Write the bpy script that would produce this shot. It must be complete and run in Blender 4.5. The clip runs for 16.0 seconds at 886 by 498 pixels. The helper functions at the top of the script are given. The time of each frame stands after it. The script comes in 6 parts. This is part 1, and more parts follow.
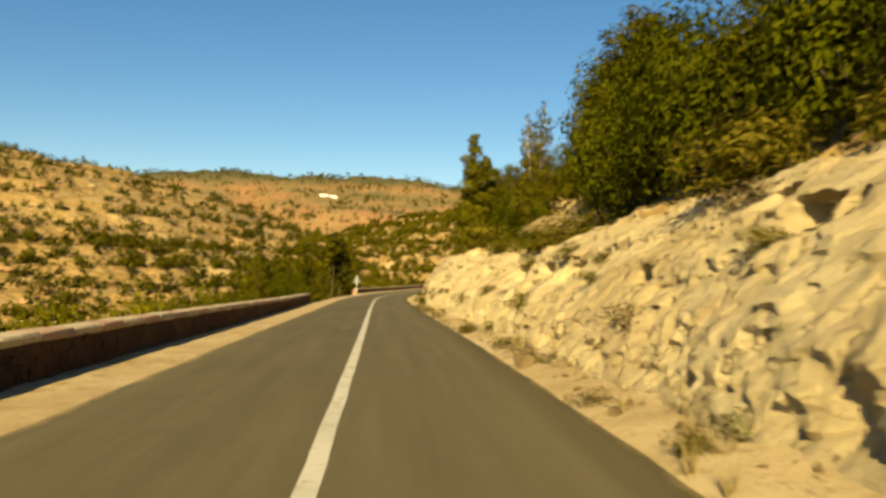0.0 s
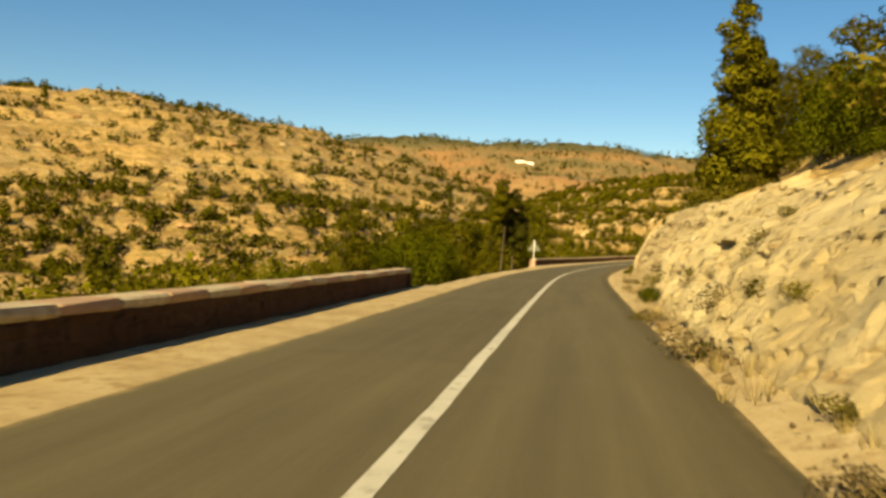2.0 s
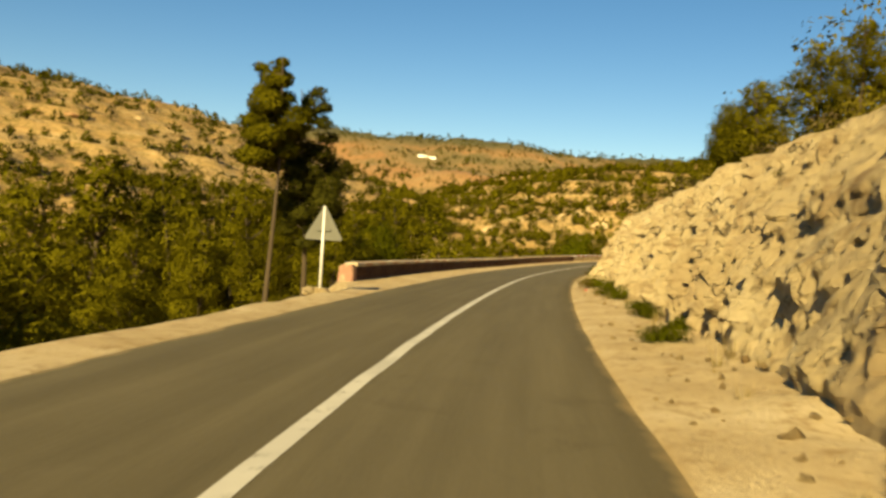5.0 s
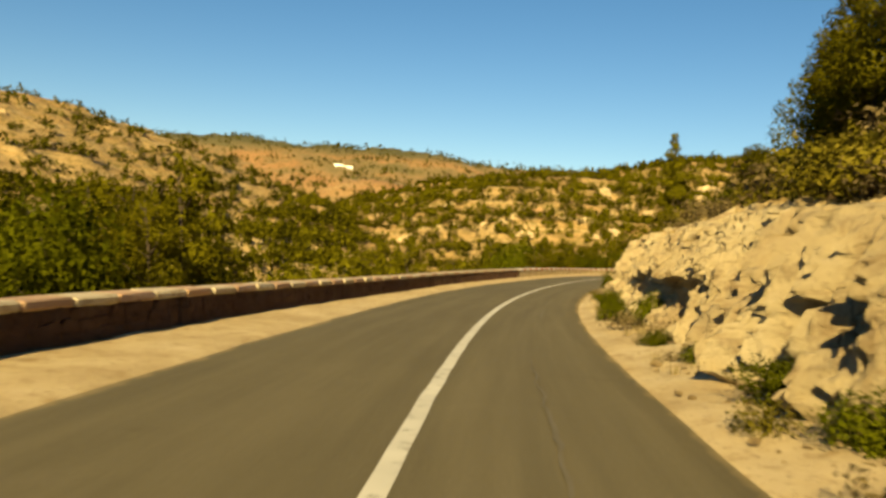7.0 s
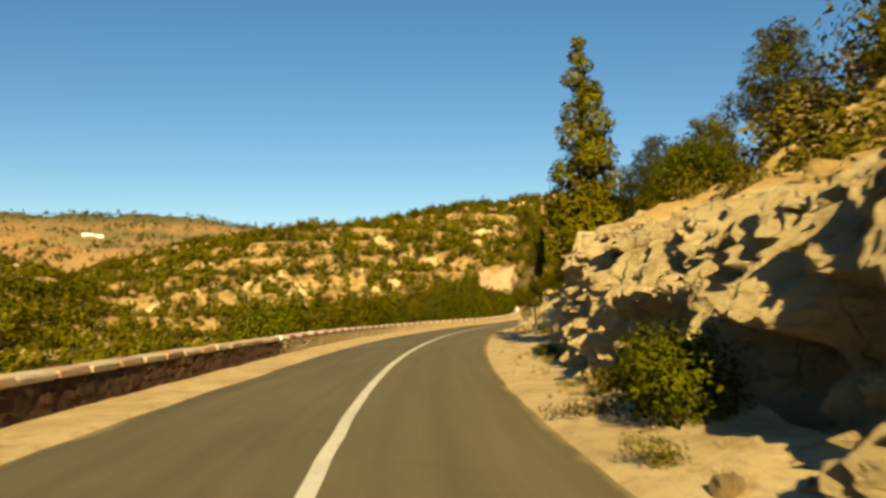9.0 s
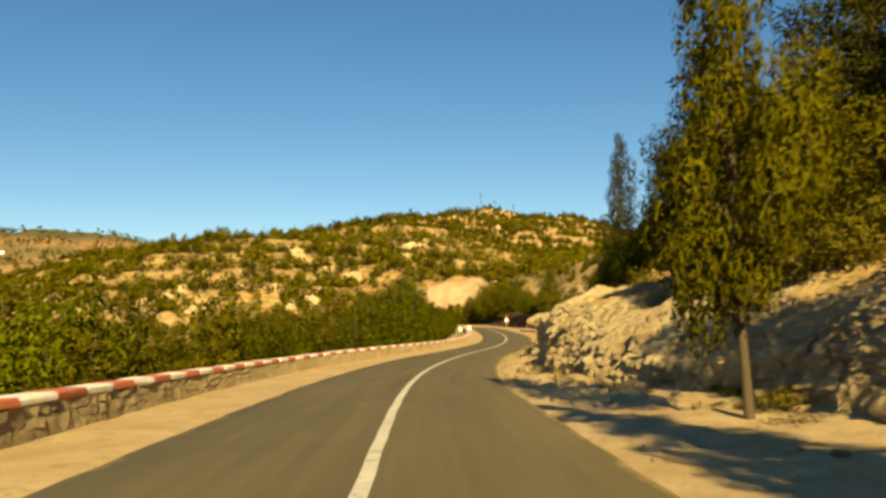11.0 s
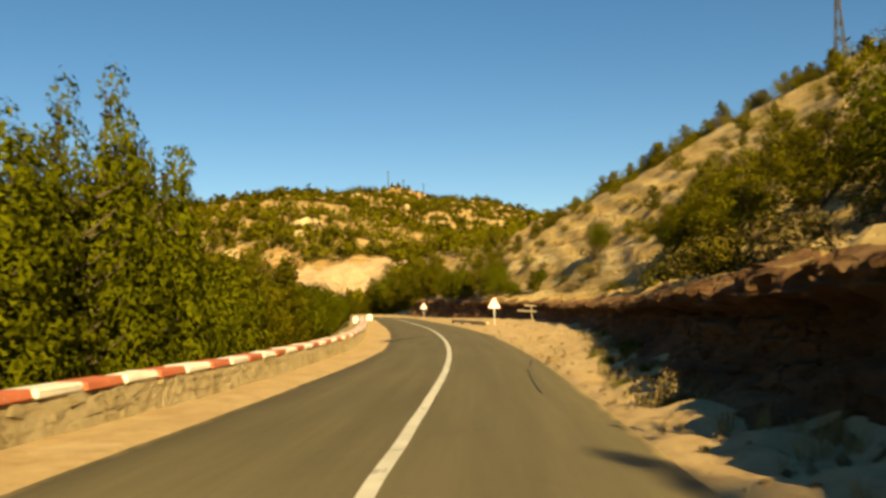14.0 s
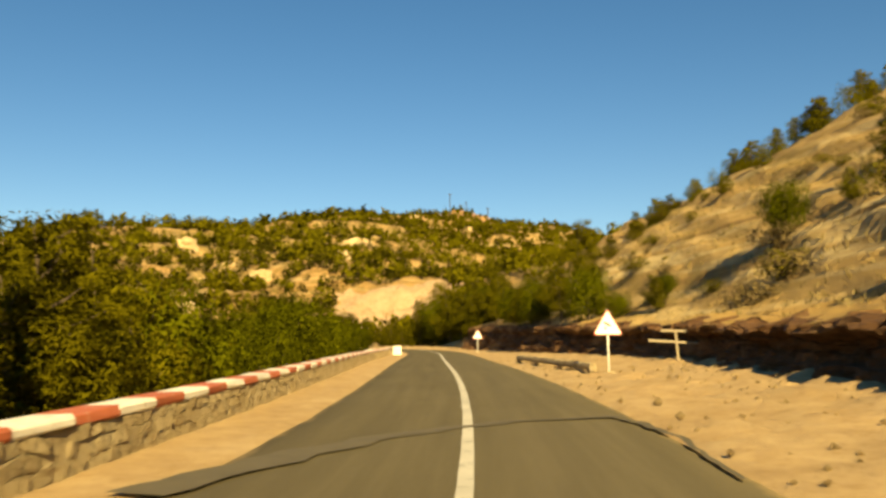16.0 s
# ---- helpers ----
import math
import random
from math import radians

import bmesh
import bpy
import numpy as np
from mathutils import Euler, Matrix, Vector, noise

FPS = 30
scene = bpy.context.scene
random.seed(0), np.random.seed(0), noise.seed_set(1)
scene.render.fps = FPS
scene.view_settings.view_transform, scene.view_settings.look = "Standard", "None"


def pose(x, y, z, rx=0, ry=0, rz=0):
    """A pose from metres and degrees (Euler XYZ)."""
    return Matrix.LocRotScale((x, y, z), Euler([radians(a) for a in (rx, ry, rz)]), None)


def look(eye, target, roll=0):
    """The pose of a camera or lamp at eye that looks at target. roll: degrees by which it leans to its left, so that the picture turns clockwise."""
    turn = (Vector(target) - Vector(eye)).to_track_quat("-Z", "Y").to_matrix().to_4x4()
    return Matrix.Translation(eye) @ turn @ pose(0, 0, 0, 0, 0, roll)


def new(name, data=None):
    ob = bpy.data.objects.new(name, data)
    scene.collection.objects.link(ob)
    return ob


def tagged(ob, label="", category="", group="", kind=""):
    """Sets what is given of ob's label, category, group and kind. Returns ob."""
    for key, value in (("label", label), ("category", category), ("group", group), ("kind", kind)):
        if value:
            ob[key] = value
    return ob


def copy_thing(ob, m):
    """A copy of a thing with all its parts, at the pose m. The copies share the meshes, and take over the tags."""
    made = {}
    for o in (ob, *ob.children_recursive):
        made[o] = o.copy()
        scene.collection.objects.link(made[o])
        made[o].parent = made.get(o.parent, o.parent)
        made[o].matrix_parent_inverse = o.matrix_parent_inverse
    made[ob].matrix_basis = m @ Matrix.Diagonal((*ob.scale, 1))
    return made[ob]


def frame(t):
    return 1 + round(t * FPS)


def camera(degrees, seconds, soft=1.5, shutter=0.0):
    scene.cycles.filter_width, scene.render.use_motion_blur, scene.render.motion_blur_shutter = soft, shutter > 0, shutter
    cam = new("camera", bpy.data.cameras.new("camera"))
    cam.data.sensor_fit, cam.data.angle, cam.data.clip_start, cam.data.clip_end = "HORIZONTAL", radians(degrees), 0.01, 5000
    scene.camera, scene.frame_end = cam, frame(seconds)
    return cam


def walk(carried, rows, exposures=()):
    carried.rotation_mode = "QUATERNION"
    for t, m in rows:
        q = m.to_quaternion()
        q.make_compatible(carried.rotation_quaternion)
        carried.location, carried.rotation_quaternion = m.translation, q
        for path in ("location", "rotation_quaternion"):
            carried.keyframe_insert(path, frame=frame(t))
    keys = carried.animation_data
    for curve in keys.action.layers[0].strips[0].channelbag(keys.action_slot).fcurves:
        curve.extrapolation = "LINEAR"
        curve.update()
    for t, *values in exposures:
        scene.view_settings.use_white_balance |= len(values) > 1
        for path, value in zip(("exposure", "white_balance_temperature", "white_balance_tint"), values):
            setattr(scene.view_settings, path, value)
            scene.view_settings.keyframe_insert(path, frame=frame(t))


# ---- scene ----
cam = camera(54.03, 16.0, soft=3.0, shutter=0.15)
PATH = [
    (0, pose(0.441, 0.002, 1.282, 91.37, -1.10, -1.59)),
    (0.5, pose(0.168, 7.228, 1.187, 89.70, -0.45, 3.55)),
    (1, pose(-0.040, 14.468, 1.078, 89.81, -2.08, 2.29)),
    (1.5, pose(-0.195, 21.691, 0.951, 88.52, 0.90, 10.70)),
    (2, pose(-0.262, 29.036, 0.805, 88.86, -2.72, 11.25)),
    (2.5, pose(-0.441, 36.527, 0.652, 86.98, -3.98, 10.29)),
    (3, pose(-0.701, 44.106, 0.512, 89.62, -1.74, 10.57)),
    (3.2, pose(-0.816, 47.158, 0.461, 90.66, -1.48, 8.39)),
    (5.3, pose(-1.751, 79.509, -0.063, 88.92, -3.48, 4.57)),
    (5.5, pose(-1.781, 82.641, -0.112, 89.76, -2.33, 4.22)),
    (6, pose(-1.741, 90.479, -0.228, 91.13, -3.27, 4.13)),
    (6.5, pose(-1.664, 98.300, -0.341, 89.95, -4.00, 1.18)),
    (7, pose(-1.419, 106.057, -0.454, 90.11, -3.70, -0.48)),
    (7.5, pose(-0.904, 113.722, -0.562, 92.04, -1.94, -5.13)),
    (8, pose(-0.165, 121.574, -0.660, 93.15, -2.20, -7.50)),
    (8.5, pose(0.823, 129.556, -0.735, 93.59, -0.96, -9.05)),
    (9, pose(2.090, 137.540, -0.773, 94.37, 0.91, -15.27)),
    (9.5, pose(3.692, 145.519, -0.760, 97.43, 2.50, -17.99)),
    (9.7, pose(4.452, 148.691, -0.744, 95.82, 0.72, -18.58)),
    (11.8, pose(14.862, 182.051, -0.634, 95.56, 0.73, -21.47)),
    (12, pose(16.065, 185.203, -0.643, 94.49, -1.12, -22.43)),
    (12.5, pose(19.289, 192.985, -0.657, 95.06, -1.28, -23.84)),
    (13, pose(22.676, 200.664, -0.634, 96.00, 1.24, -24.84)),
    (13.5, pose(26.225, 208.235, -0.576, 94.97, 1.11, -26.43)),
    (14, pose(29.857, 215.722, -0.511, 95.02, 1.02, -26.44)),
    (14.5, pose(33.602, 223.119, -0.450, 95.40, 0.38, -28.40)),
    (15, pose(37.441, 230.412, -0.369, 96.16, -0.76, -29.64)),
    (15.5, pose(41.196, 237.644, -0.245, 96.89, -2.15, -25.62)),
    (16, pose(44.833, 244.868, -0.078, 97.16, 0.56, -22.10)),
]
walk(cam, PATH, exposures=((0.0, 1.20, 7400, 5), (5.0, 1.19, 7550, 5), (9.0, 1.28, 7800, 5), (12.0, 1.32, 7900, 6), (16.0, 1.38, 8100, 7)))

# the road's centre line: control points of a cubic B-spline, 20 m apart, from s = -40 m
ROAD_X = [1.51, 0.76, -0.0, -0.84, -1.81, -2.66, -3.27, -2.44, -1.15, 1.51, 6.31, 12.69, 19.22, 27.96, 38.01, 47.07, 54.81, 61.85, 69.24, 76.38, 81.21, 82.61, 80.52, 75.68]
ROAD_Y = [-39.97, -19.99, -0.0, 19.92, 39.86, 59.86, 79.86, 99.85, 119.65, 139.5, 158.82, 177.74, 196.67, 214.61, 231.86, 249.6, 267.96, 286.67, 305.26, 323.95, 343.36, 363.31, 383.2, 402.6]
ROAD_Z = [0.39, 0.22, 0.0, -0.28, -0.73, -1.02, -1.37, -1.65, -1.95, -2.12, -1.95, -1.89, -1.99, -1.8, -1.69, -1.27, -0.7, -0.28, 0.08, 0.5, 0.96, 1.35, 1.65, 1.88]

# ---- world and light ----
SUN_YAW, SUN_EL = -10.5, 26.0          # the way the shadows fall (degrees left of +y) and the sun's height
world = bpy.data.worlds.new("world")
scene.world = world
world.use_nodes = True
wt = world.node_tree
sky = wt.nodes.new("ShaderNodeTexSky")
sky.sky_type = 'NISHITA'
sky.sun_disc = False
sky.sun_elevation = radians(SUN_EL)
sky.sun_rotation = radians(180 - SUN_YAW)
sky.altitude = 1200
sky.air_density, sky.dust_density, sky.ozone_density = 1.0, 0.10, 1.6
bg = wt.nodes["Background"]
bg.inputs["Strength"].default_value = 0.049
clear = wt.nodes.new("ShaderNodeHueSaturation")
clear.inputs["Saturation"].default_value = 1.32
wt.links.new(sky.outputs[0], clear.inputs["Color"])
wt.links.new(clear.outputs[0], bg.inputs["Color"])
sun_data = bpy.data.lights.new("sun", 'SUN')
sun_data.energy, sun_data.angle, sun_data.color = 5.0, radians(0.55), (1.0, 0.81, 0.43)
sun = new("sun", sun_data)
ya, el = radians(SUN_YAW), radians(SUN_EL)
way = Vector((-math.sin(ya) * math.cos(el), math.cos(ya) * math.cos(el), -math.sin(el)))
sun.matrix_world = look(-way * 200 + Vector((0, 0, 60)), (0, 0, 60))


# ---- materials ----
def nodes_of(name, rough=0.9):
    m = bpy.data.materials.new(name)
    m.use_nodes = True
    t = m.node_tree
    b = t.nodes["Principled BSDF"]
    b.inputs["Roughness"].default_value = rough
    b.inputs["Specular IOR Level"].default_value = 0.25
    return m, t, b


def noise_node(t, scale, detail=5.0, rough=0.6, vec=None, dist=0.0):
    n = t.nodes.new("ShaderNodeTexNoise")
    n.inputs["Scale"].default_value = scale
    n.inputs["Detail"].default_value = detail
    n.inputs["Roughness"].default_value = rough
    n.inputs["Distortion"].default_value = dist
    if vec is not None:
        t.links.new(vec, n.inputs["Vector"])
    return n.outputs["Fac"]


def position(t, sx=1, sy=1, sz=1):
    g = t.nodes.new("ShaderNodeNewGeometry")
    m = t.nodes.new("ShaderNodeMapping")
    m.inputs["Scale"].default_value = (sx, sy, sz)
    t.links.new(g.outputs["Position"], m.inputs["Vector"])
    return m.outputs["Vector"]


def ramp(t, fac, stops):
    r = t.nodes.new("ShaderNodeValToRGB")
    while len(r.color_ramp.elements) < len(stops):
        r.color_ramp.elements.new(0.5)
    for e, (p, c) in zip(r.color_ramp.elements, stops):
        e.position = p
        e.color = (*c, 1) if len(c) == 3 else c
    t.links.new(fac, r.inputs["Fac"])
    return r.outputs["Color"]


def mix(t, fac, a, b, how='MIX'):
    n = t.nodes.new("ShaderNodeMix")
    n.data_type, n.blend_type = 'RGBA', how
    for sock, v in ((n.inputs[0], fac), (n.inputs[6], a), (n.inputs[7], b)):
        if isinstance(v, (int, float)):
            sock.default_value = v
        elif isinstance(v, tuple):
            sock.default_value = (*v, 1)
        else:
            t.links.new(v, sock)
    return n.outputs[2]


def bump(t, b, height, strength=0.5, dist=0.05):
    n = t.nodes.new("ShaderNodeBump")
    n.inputs["Strength"].default_value = strength
    n.inputs["Distance"].default_value = dist
    t.links.new(height, n.inputs["Height"])
    t.links.new(n.outputs["Normal"], b.inputs["Normal"])


def band(t, fac, lo, hi):
    r = t.nodes.new("ShaderNodeMapRange")
    r.inputs["From Min"].default_value, r.inputs["From Max"].default_value = lo, hi
    t.links.new(fac, r.inputs["Value"])
    return r.outputs["Result"]


def asphalt_material():
    m, t, b = nodes_of("asphalt", 0.85)
    b.inputs["Specular IOR Level"].default_value = 0.1
    p = position(t)
    big = noise_node(t, 0.25, 4, 0.6, p)
    fine = noise_node(t, 60, 3, 0.7, p)
    c = ramp(t, big, [(0.3, (0.090, 0.075, 0.042)), (0.55, (0.110, 0.092, 0.052)), (0.75, (0.136, 0.113, 0.064))])
    uv = t.nodes.new("ShaderNodeUVMap")
    sx = t.nodes.new("ShaderNodeSeparateXYZ")
    t.links.new(uv.outputs[0], sx.inputs[0])
    # worn wheel tracks: oil-dark strip in the middle of the lane
    wv = t.nodes.new("ShaderNodeMath"); wv.operation = 'SUBTRACT'
    t.links.new(sx.outputs["X"], wv.inputs[0]); wv.inputs[1].default_value = 1.05
    ab = t.nodes.new("ShaderNodeMath"); ab.operation = 'ABSOLUTE'
    t.links.new(wv.outputs[0], ab.inputs[0])
    strip = band(t, ab.outputs[0], 0.75, 0.1)
    sn = t.nodes.new("ShaderNodeMath"); sn.operation = 'MULTIPLY'
    t.links.new(strip, sn.inputs[0])
    t.links.new(band(t, noise_node(t, 0.12, 3, 0.6, p), 0.2, 0.55), sn.inputs[1])
    c = mix(t, sn.outputs[0], c, (0.064, 0.055, 0.034))
    dust = band(t, noise_node(t, 0.9, 6, 0.7, p), 0.58, 0.8)
    dm = t.nodes.new("ShaderNodeMath"); dm.operation = 'MULTIPLY'; dm.inputs[1].default_value = 0.5
    t.links.new(dust, dm.inputs[0])
    c = mix(t, dm.outputs[0], c, (0.19, 0.155, 0.10))
    side = t.nodes.new("ShaderNodeMapRange")
    side.inputs["From Min"].default_value, side.inputs["From Max"].default_value = 0.0, 0.5
    t.links.new(sx.outputs["X"], side.inputs["Value"])
    c = mix(t, side.outputs["Result"], c, mix(t, 0.5, c, (0.150, 0.126, 0.074)))
    # long patches of repair and faint streaks along the lanes
    lane = t.nodes.new("ShaderNodeMapping")
    lane.inputs["Scale"].default_value = (2.6, 0.10, 1)
    t.links.new(uv.outputs[0], lane.inputs["Vector"])
    streak = noise_node(t, 1.0, 5, 0.65, lane.outputs["Vector"])
    c = mix(t, 0.42, c, ramp(t, streak, [(0.32, (0.066, 0.056, 0.033)), (0.5, (0.108, 0.091, 0.053)), (0.7, (0.165, 0.138, 0.082))]))
    stain = band(t, noise_node(t, 0.42, 6, 0.72, p, 0.7), 0.60, 0.70)
    st = t.nodes.new("ShaderNodeMath"); st.operation = 'MULTIPLY'; st.inputs[1].default_value = 0.45
    t.links.new(stain, st.inputs[0])
    c = mix(t, st.outputs[0], c, (0.060, 0.050, 0.029))
    # sand blown over both edges
    au = t.nodes.new("ShaderNodeMath"); au.operation = 'ABSOLUTE'
    sh = t.nodes.new("ShaderNodeMath"); sh.inputs[1].default_value = 0.0
    t.links.new(sx.outputs["X"], sh.inputs[0])
    t.links.new(sh.outputs[0], au.inputs[0])
    en = t.nodes.new("ShaderNodeMath"); en.operation = 'MULTIPLY_ADD'
    t.links.new(noise_node(t, 0.8, 6, 0.7, p), en.inputs[0])
    en.inputs[1].default_value = 0.5
    t.links.new(au.outputs[0], en.inputs[2])
    c = mix(t, band(t, en.outputs[0], 2.80, 2.98), c, (0.40, 0.29, 0.14))
    c = mix(t, 0.25, c, ramp(t, fine, [(0.3, (0.03, 0.025, 0.015)), (0.7, (0.19, 0.155, 0.09))]))
    t.links.new(c, b.inputs["Base Color"])
    bump(t, b, fine, 0.35, 0.01)
    return m


def paint_material(name, colour, worn=(0.3, 0.26, 0.2), amount=(0.56, 0.68), scale=7):
    m, t, b = nodes_of(name, 0.7)
    p = position(t)
    w = band(t, noise_node(t, scale, 6, 0.7, p), *amount)
    c = mix(t, w, colour, worn)
    c = mix(t, band(t, noise_node(t, 0.9, 4, 0.6, p), 0.4, 0.75), c, tuple(v * 0.72 for v in colour))
    t.links.new(c, b.inputs["Base Color"])
    bump(t, b, noise_node(t, 30, 4, 0.6, p), 0.3, 0.01)
    return m


def sand_material():
    m, t, b = nodes_of("sand", 0.95)
    p = position(t)
    c = ramp(t, noise_node(t, 0.6, 6, 0.65, p), [(0.3, (0.38, 0.275, 0.135)), (0.52, (0.49, 0.375, 0.205)), (0.72, (0.57, 0.46, 0.28))])
    g = noise_node(t, 14, 5, 0.75, p)
    c = mix(t, band(t, noise_node(t, 2.6, 6, 0.75, p), 0.52, 0.68), c, (0.30, 0.20, 0.085))
    c = mix(t, band(t, g, 0.56, 0.7), c, (0.22, 0.155, 0.075))
    # the earth turns redder past the bluff
    gp = t.nodes.new("ShaderNodeNewGeometry")
    sp = t.nodes.new("ShaderNodeSeparateXYZ")
    t.links.new(gp.outputs["Position"], sp.inputs[0])
    rd = t.nodes.new("ShaderNodeMath"); rd.operation = 'MULTIPLY'; rd.inputs[1].default_value = 0.6
    t.links.new(band(t, sp.outputs["Y"], 140, 225), rd.inputs[0])
    c = mix(t, rd.outputs[0], c, ramp(t, noise_node(t, 1.7, 6, 0.7, p), [(0.3, (0.27, 0.155, 0.062)), (0.5, (0.40, 0.255, 0.115)), (0.7, (0.50, 0.345, 0.17))]))
    t.links.new(c, b.inputs["Base Color"])
    bump(t, b, g, 0.9, 0.05)
    return m


def rock_material(name, tones, dark, scale=1.0, clean=0.0, relief=0.26):
    m, t, b = nodes_of(name, 0.95)
    p = position(t)
    flat = position(t, 0.5, 0.5, 2.2)
    c = ramp(t, noise_node(t, 0.45 * scale, 6, 0.62, p), list(zip((0.28, 0.5, 0.72), tones)))
    strata = noise_node(t, 1.6 * scale, 5, 0.6, flat, 0.6)
    c = mix(t, band(t, strata, 0.56 + clean, 0.75 + clean), c, dark)
    fine = noise_node(t, 3.5 * scale, 10, 0.74, p)
    c = mix(t, band(t, fine, 0.54 + clean, 0.74 + clean), c, tuple(v * 0.7 for v in dark))
    stain = noise_node(t, 0.9 * scale, 6, 0.7, position(t, 1, 1, 0.25), 0.4)
    c = mix(t, band(t, stain, 0.58 + clean, 0.72 + clean), c, dark)
    lines = t.nodes.new("ShaderNodeTexVoronoi")
    lines.feature = 'DISTANCE_TO_EDGE'
    lines.inputs["Scale"].default_value = 1.5 * scale
    bend = t.nodes.new("ShaderNodeVectorMath"); bend.operation = 'MULTIPLY_ADD'
    wob = t.nodes.new("ShaderNodeTexNoise"); wob.inputs["Scale"].default_value = 2.2 * scale; wob.inputs["Detail"].default_value = 5
    t.links.new(p, wob.inputs["Vector"])
    t.links.new(wob.outputs["Color"], bend.inputs[0]); bend.inputs[1].default_value = (0.7, 0.7, 0.7)
    t.links.new(position(t, 1, 1, 0.5), bend.inputs[2])
    t.links.new(bend.outputs[0], lines.inputs["Vector"])
    seam = band(t, lines.outputs["Distance"], 0.035, 0.0)
    gate = t.nodes.new("ShaderNodeMath"); gate.operation = 'MULTIPLY'
    t.links.new(seam, gate.inputs[0])
    t.links.new(band(t, noise_node(t, 0.8 * scale, 4, 0.6, p), 0.50, 0.66), gate.inputs[1])
    c = mix(t, gate.outputs[0], c, tuple(v * 0.35 for v in dark))
    t.links.new(c, b.inputs["Base Color"])
    tall = t.nodes.new("ShaderNodeMath"); tall.operation = 'SUBTRACT'
    t.links.new(fine, tall.inputs[0]); t.links.new(gate.outputs[0], tall.inputs[1])
    bump(t, b, tall.outputs[0], 1.0, relief)
    return m


def ground_material():
    m, t, b = nodes_of("hill_soil", 0.95)
    p = position(t)
    c = ramp(t, noise_node(t, 0.018, 8, 0.62, p), [(0.3, (0.29, 0.175, 0.065)), (0.48, (0.39, 0.26, 0.10)), (0.62, (0.46, 0.33, 0.145)), (0.8, (0.38, 0.215, 0.08))])
    beds = noise_node(t, 0.3, 6, 0.65, position(t, 0.12, 0.12, 2.4), 0.8)
    c = mix(t, band(t, beds, 0.50, 0.62), c, (0.52, 0.40, 0.21))
    c = mix(t, band(t, noise_node(t, 0.34, 5, 0.6, position(t, 0.10, 0.10, 2.8), 0.5), 0.58, 0.68), c, (0.22, 0.135, 0.05))
    # red earth on the far mountain
    g = t.nodes.new("ShaderNodeNewGeometry")
    sx = t.nodes.new("ShaderNodeSeparateXYZ")
    t.links.new(g.outputs["Position"], sx.inputs[0])
    far = band(t, sx.outputs["Y"], 750, 1100)
    red = ramp(t, noise_node(t, 0.006, 7, 0.65, p), [(0.36, (0.13, 0.105, 0.04)), (0.47, (0.26, 0.17, 0.075)), (0.56, (0.40, 0.20, 0.08)), (0.7, (0.44, 0.28, 0.13))])
    zn = t.nodes.new("ShaderNodeMath"); zn.operation = 'MULTIPLY_ADD'
    t.links.new(noise_node(t, 0.006, 5, 0.6, p), zn.inputs[0]); zn.inputs[1].default_value = 60
    t.links.new(sx.outputs["Z"], zn.inputs[2])
    red = mix(t, band(t, zn.outputs[0], 176, 206), red, (0.085, 0.078, 0.03))
    c = mix(t, far, c, red)
    hills = t.nodes.new("ShaderNodeMath"); hills.operation = 'MAXIMUM'
    t.links.new(band(t, sx.outputs["Y"], 350, 420), hills.inputs[0])
    t.links.new(band(t, sx.outputs["X"], -50, -90), hills.inputs[1])
    rust = t.nodes.new("ShaderNodeMath"); rust.operation = 'MULTIPLY'; rust.inputs[1].default_value = 0.35
    close = t.nodes.new("ShaderNodeMath"); close.operation = 'SUBTRACT'; close.use_clamp = True
    t.links.new(hills.outputs[0], close.inputs[0]); t.links.new(far, close.inputs[1])
    t.links.new(close.outputs[0], rust.inputs[0])
    c = mix(t, rust.outputs[0], c, (0.31, 0.165, 0.06))
    # dry grass and low scrub
    scrub = band(t, noise_node(t, 0.16, 8, 0.75, p), 0.52, 0.62)
    sm = t.nodes.new("ShaderNodeMath"); sm.operation = 'MULTIPLY'; sm.inputs[1].default_value = 0.5
    t.links.new(scrub, sm.inputs[0])
    c = mix(t, sm.outputs[0], c, (0.14, 0.115, 0.03))
    across = t.nodes.new("ShaderNodeMath"); across.operation = 'MAXIMUM'
    t.links.new(band(t, sx.outputs["Y"], 330, 420), across.inputs[0])
    t.links.new(band(t, sx.outputs["X"], -50, -90), across.inputs[1])
    low = t.nodes.new("ShaderNodeMath"); low.operation = 'MULTIPLY'
    t.links.new(across.outputs[0], low.inputs[0])
    t.links.new(band(t, noise_node(t, 0.35, 7, 0.8, position(t, 1, 1, 2.5)), 0.46, 0.60), low.inputs[1])
    half = t.nodes.new("ShaderNodeMath"); half.operation = 'MULTIPLY'; half.inputs[1].default_value = 0.72
    t.links.new(low.outputs[0], half.inputs[0])
    c = mix(t, half.outputs[0], c, (0.105, 0.085, 0.02))
    t.links.new(c, b.inputs["Base Color"])
    bump(t, b, noise_node(t, 0.7, 9, 0.75, p), 0.9, 0.8)
    return m


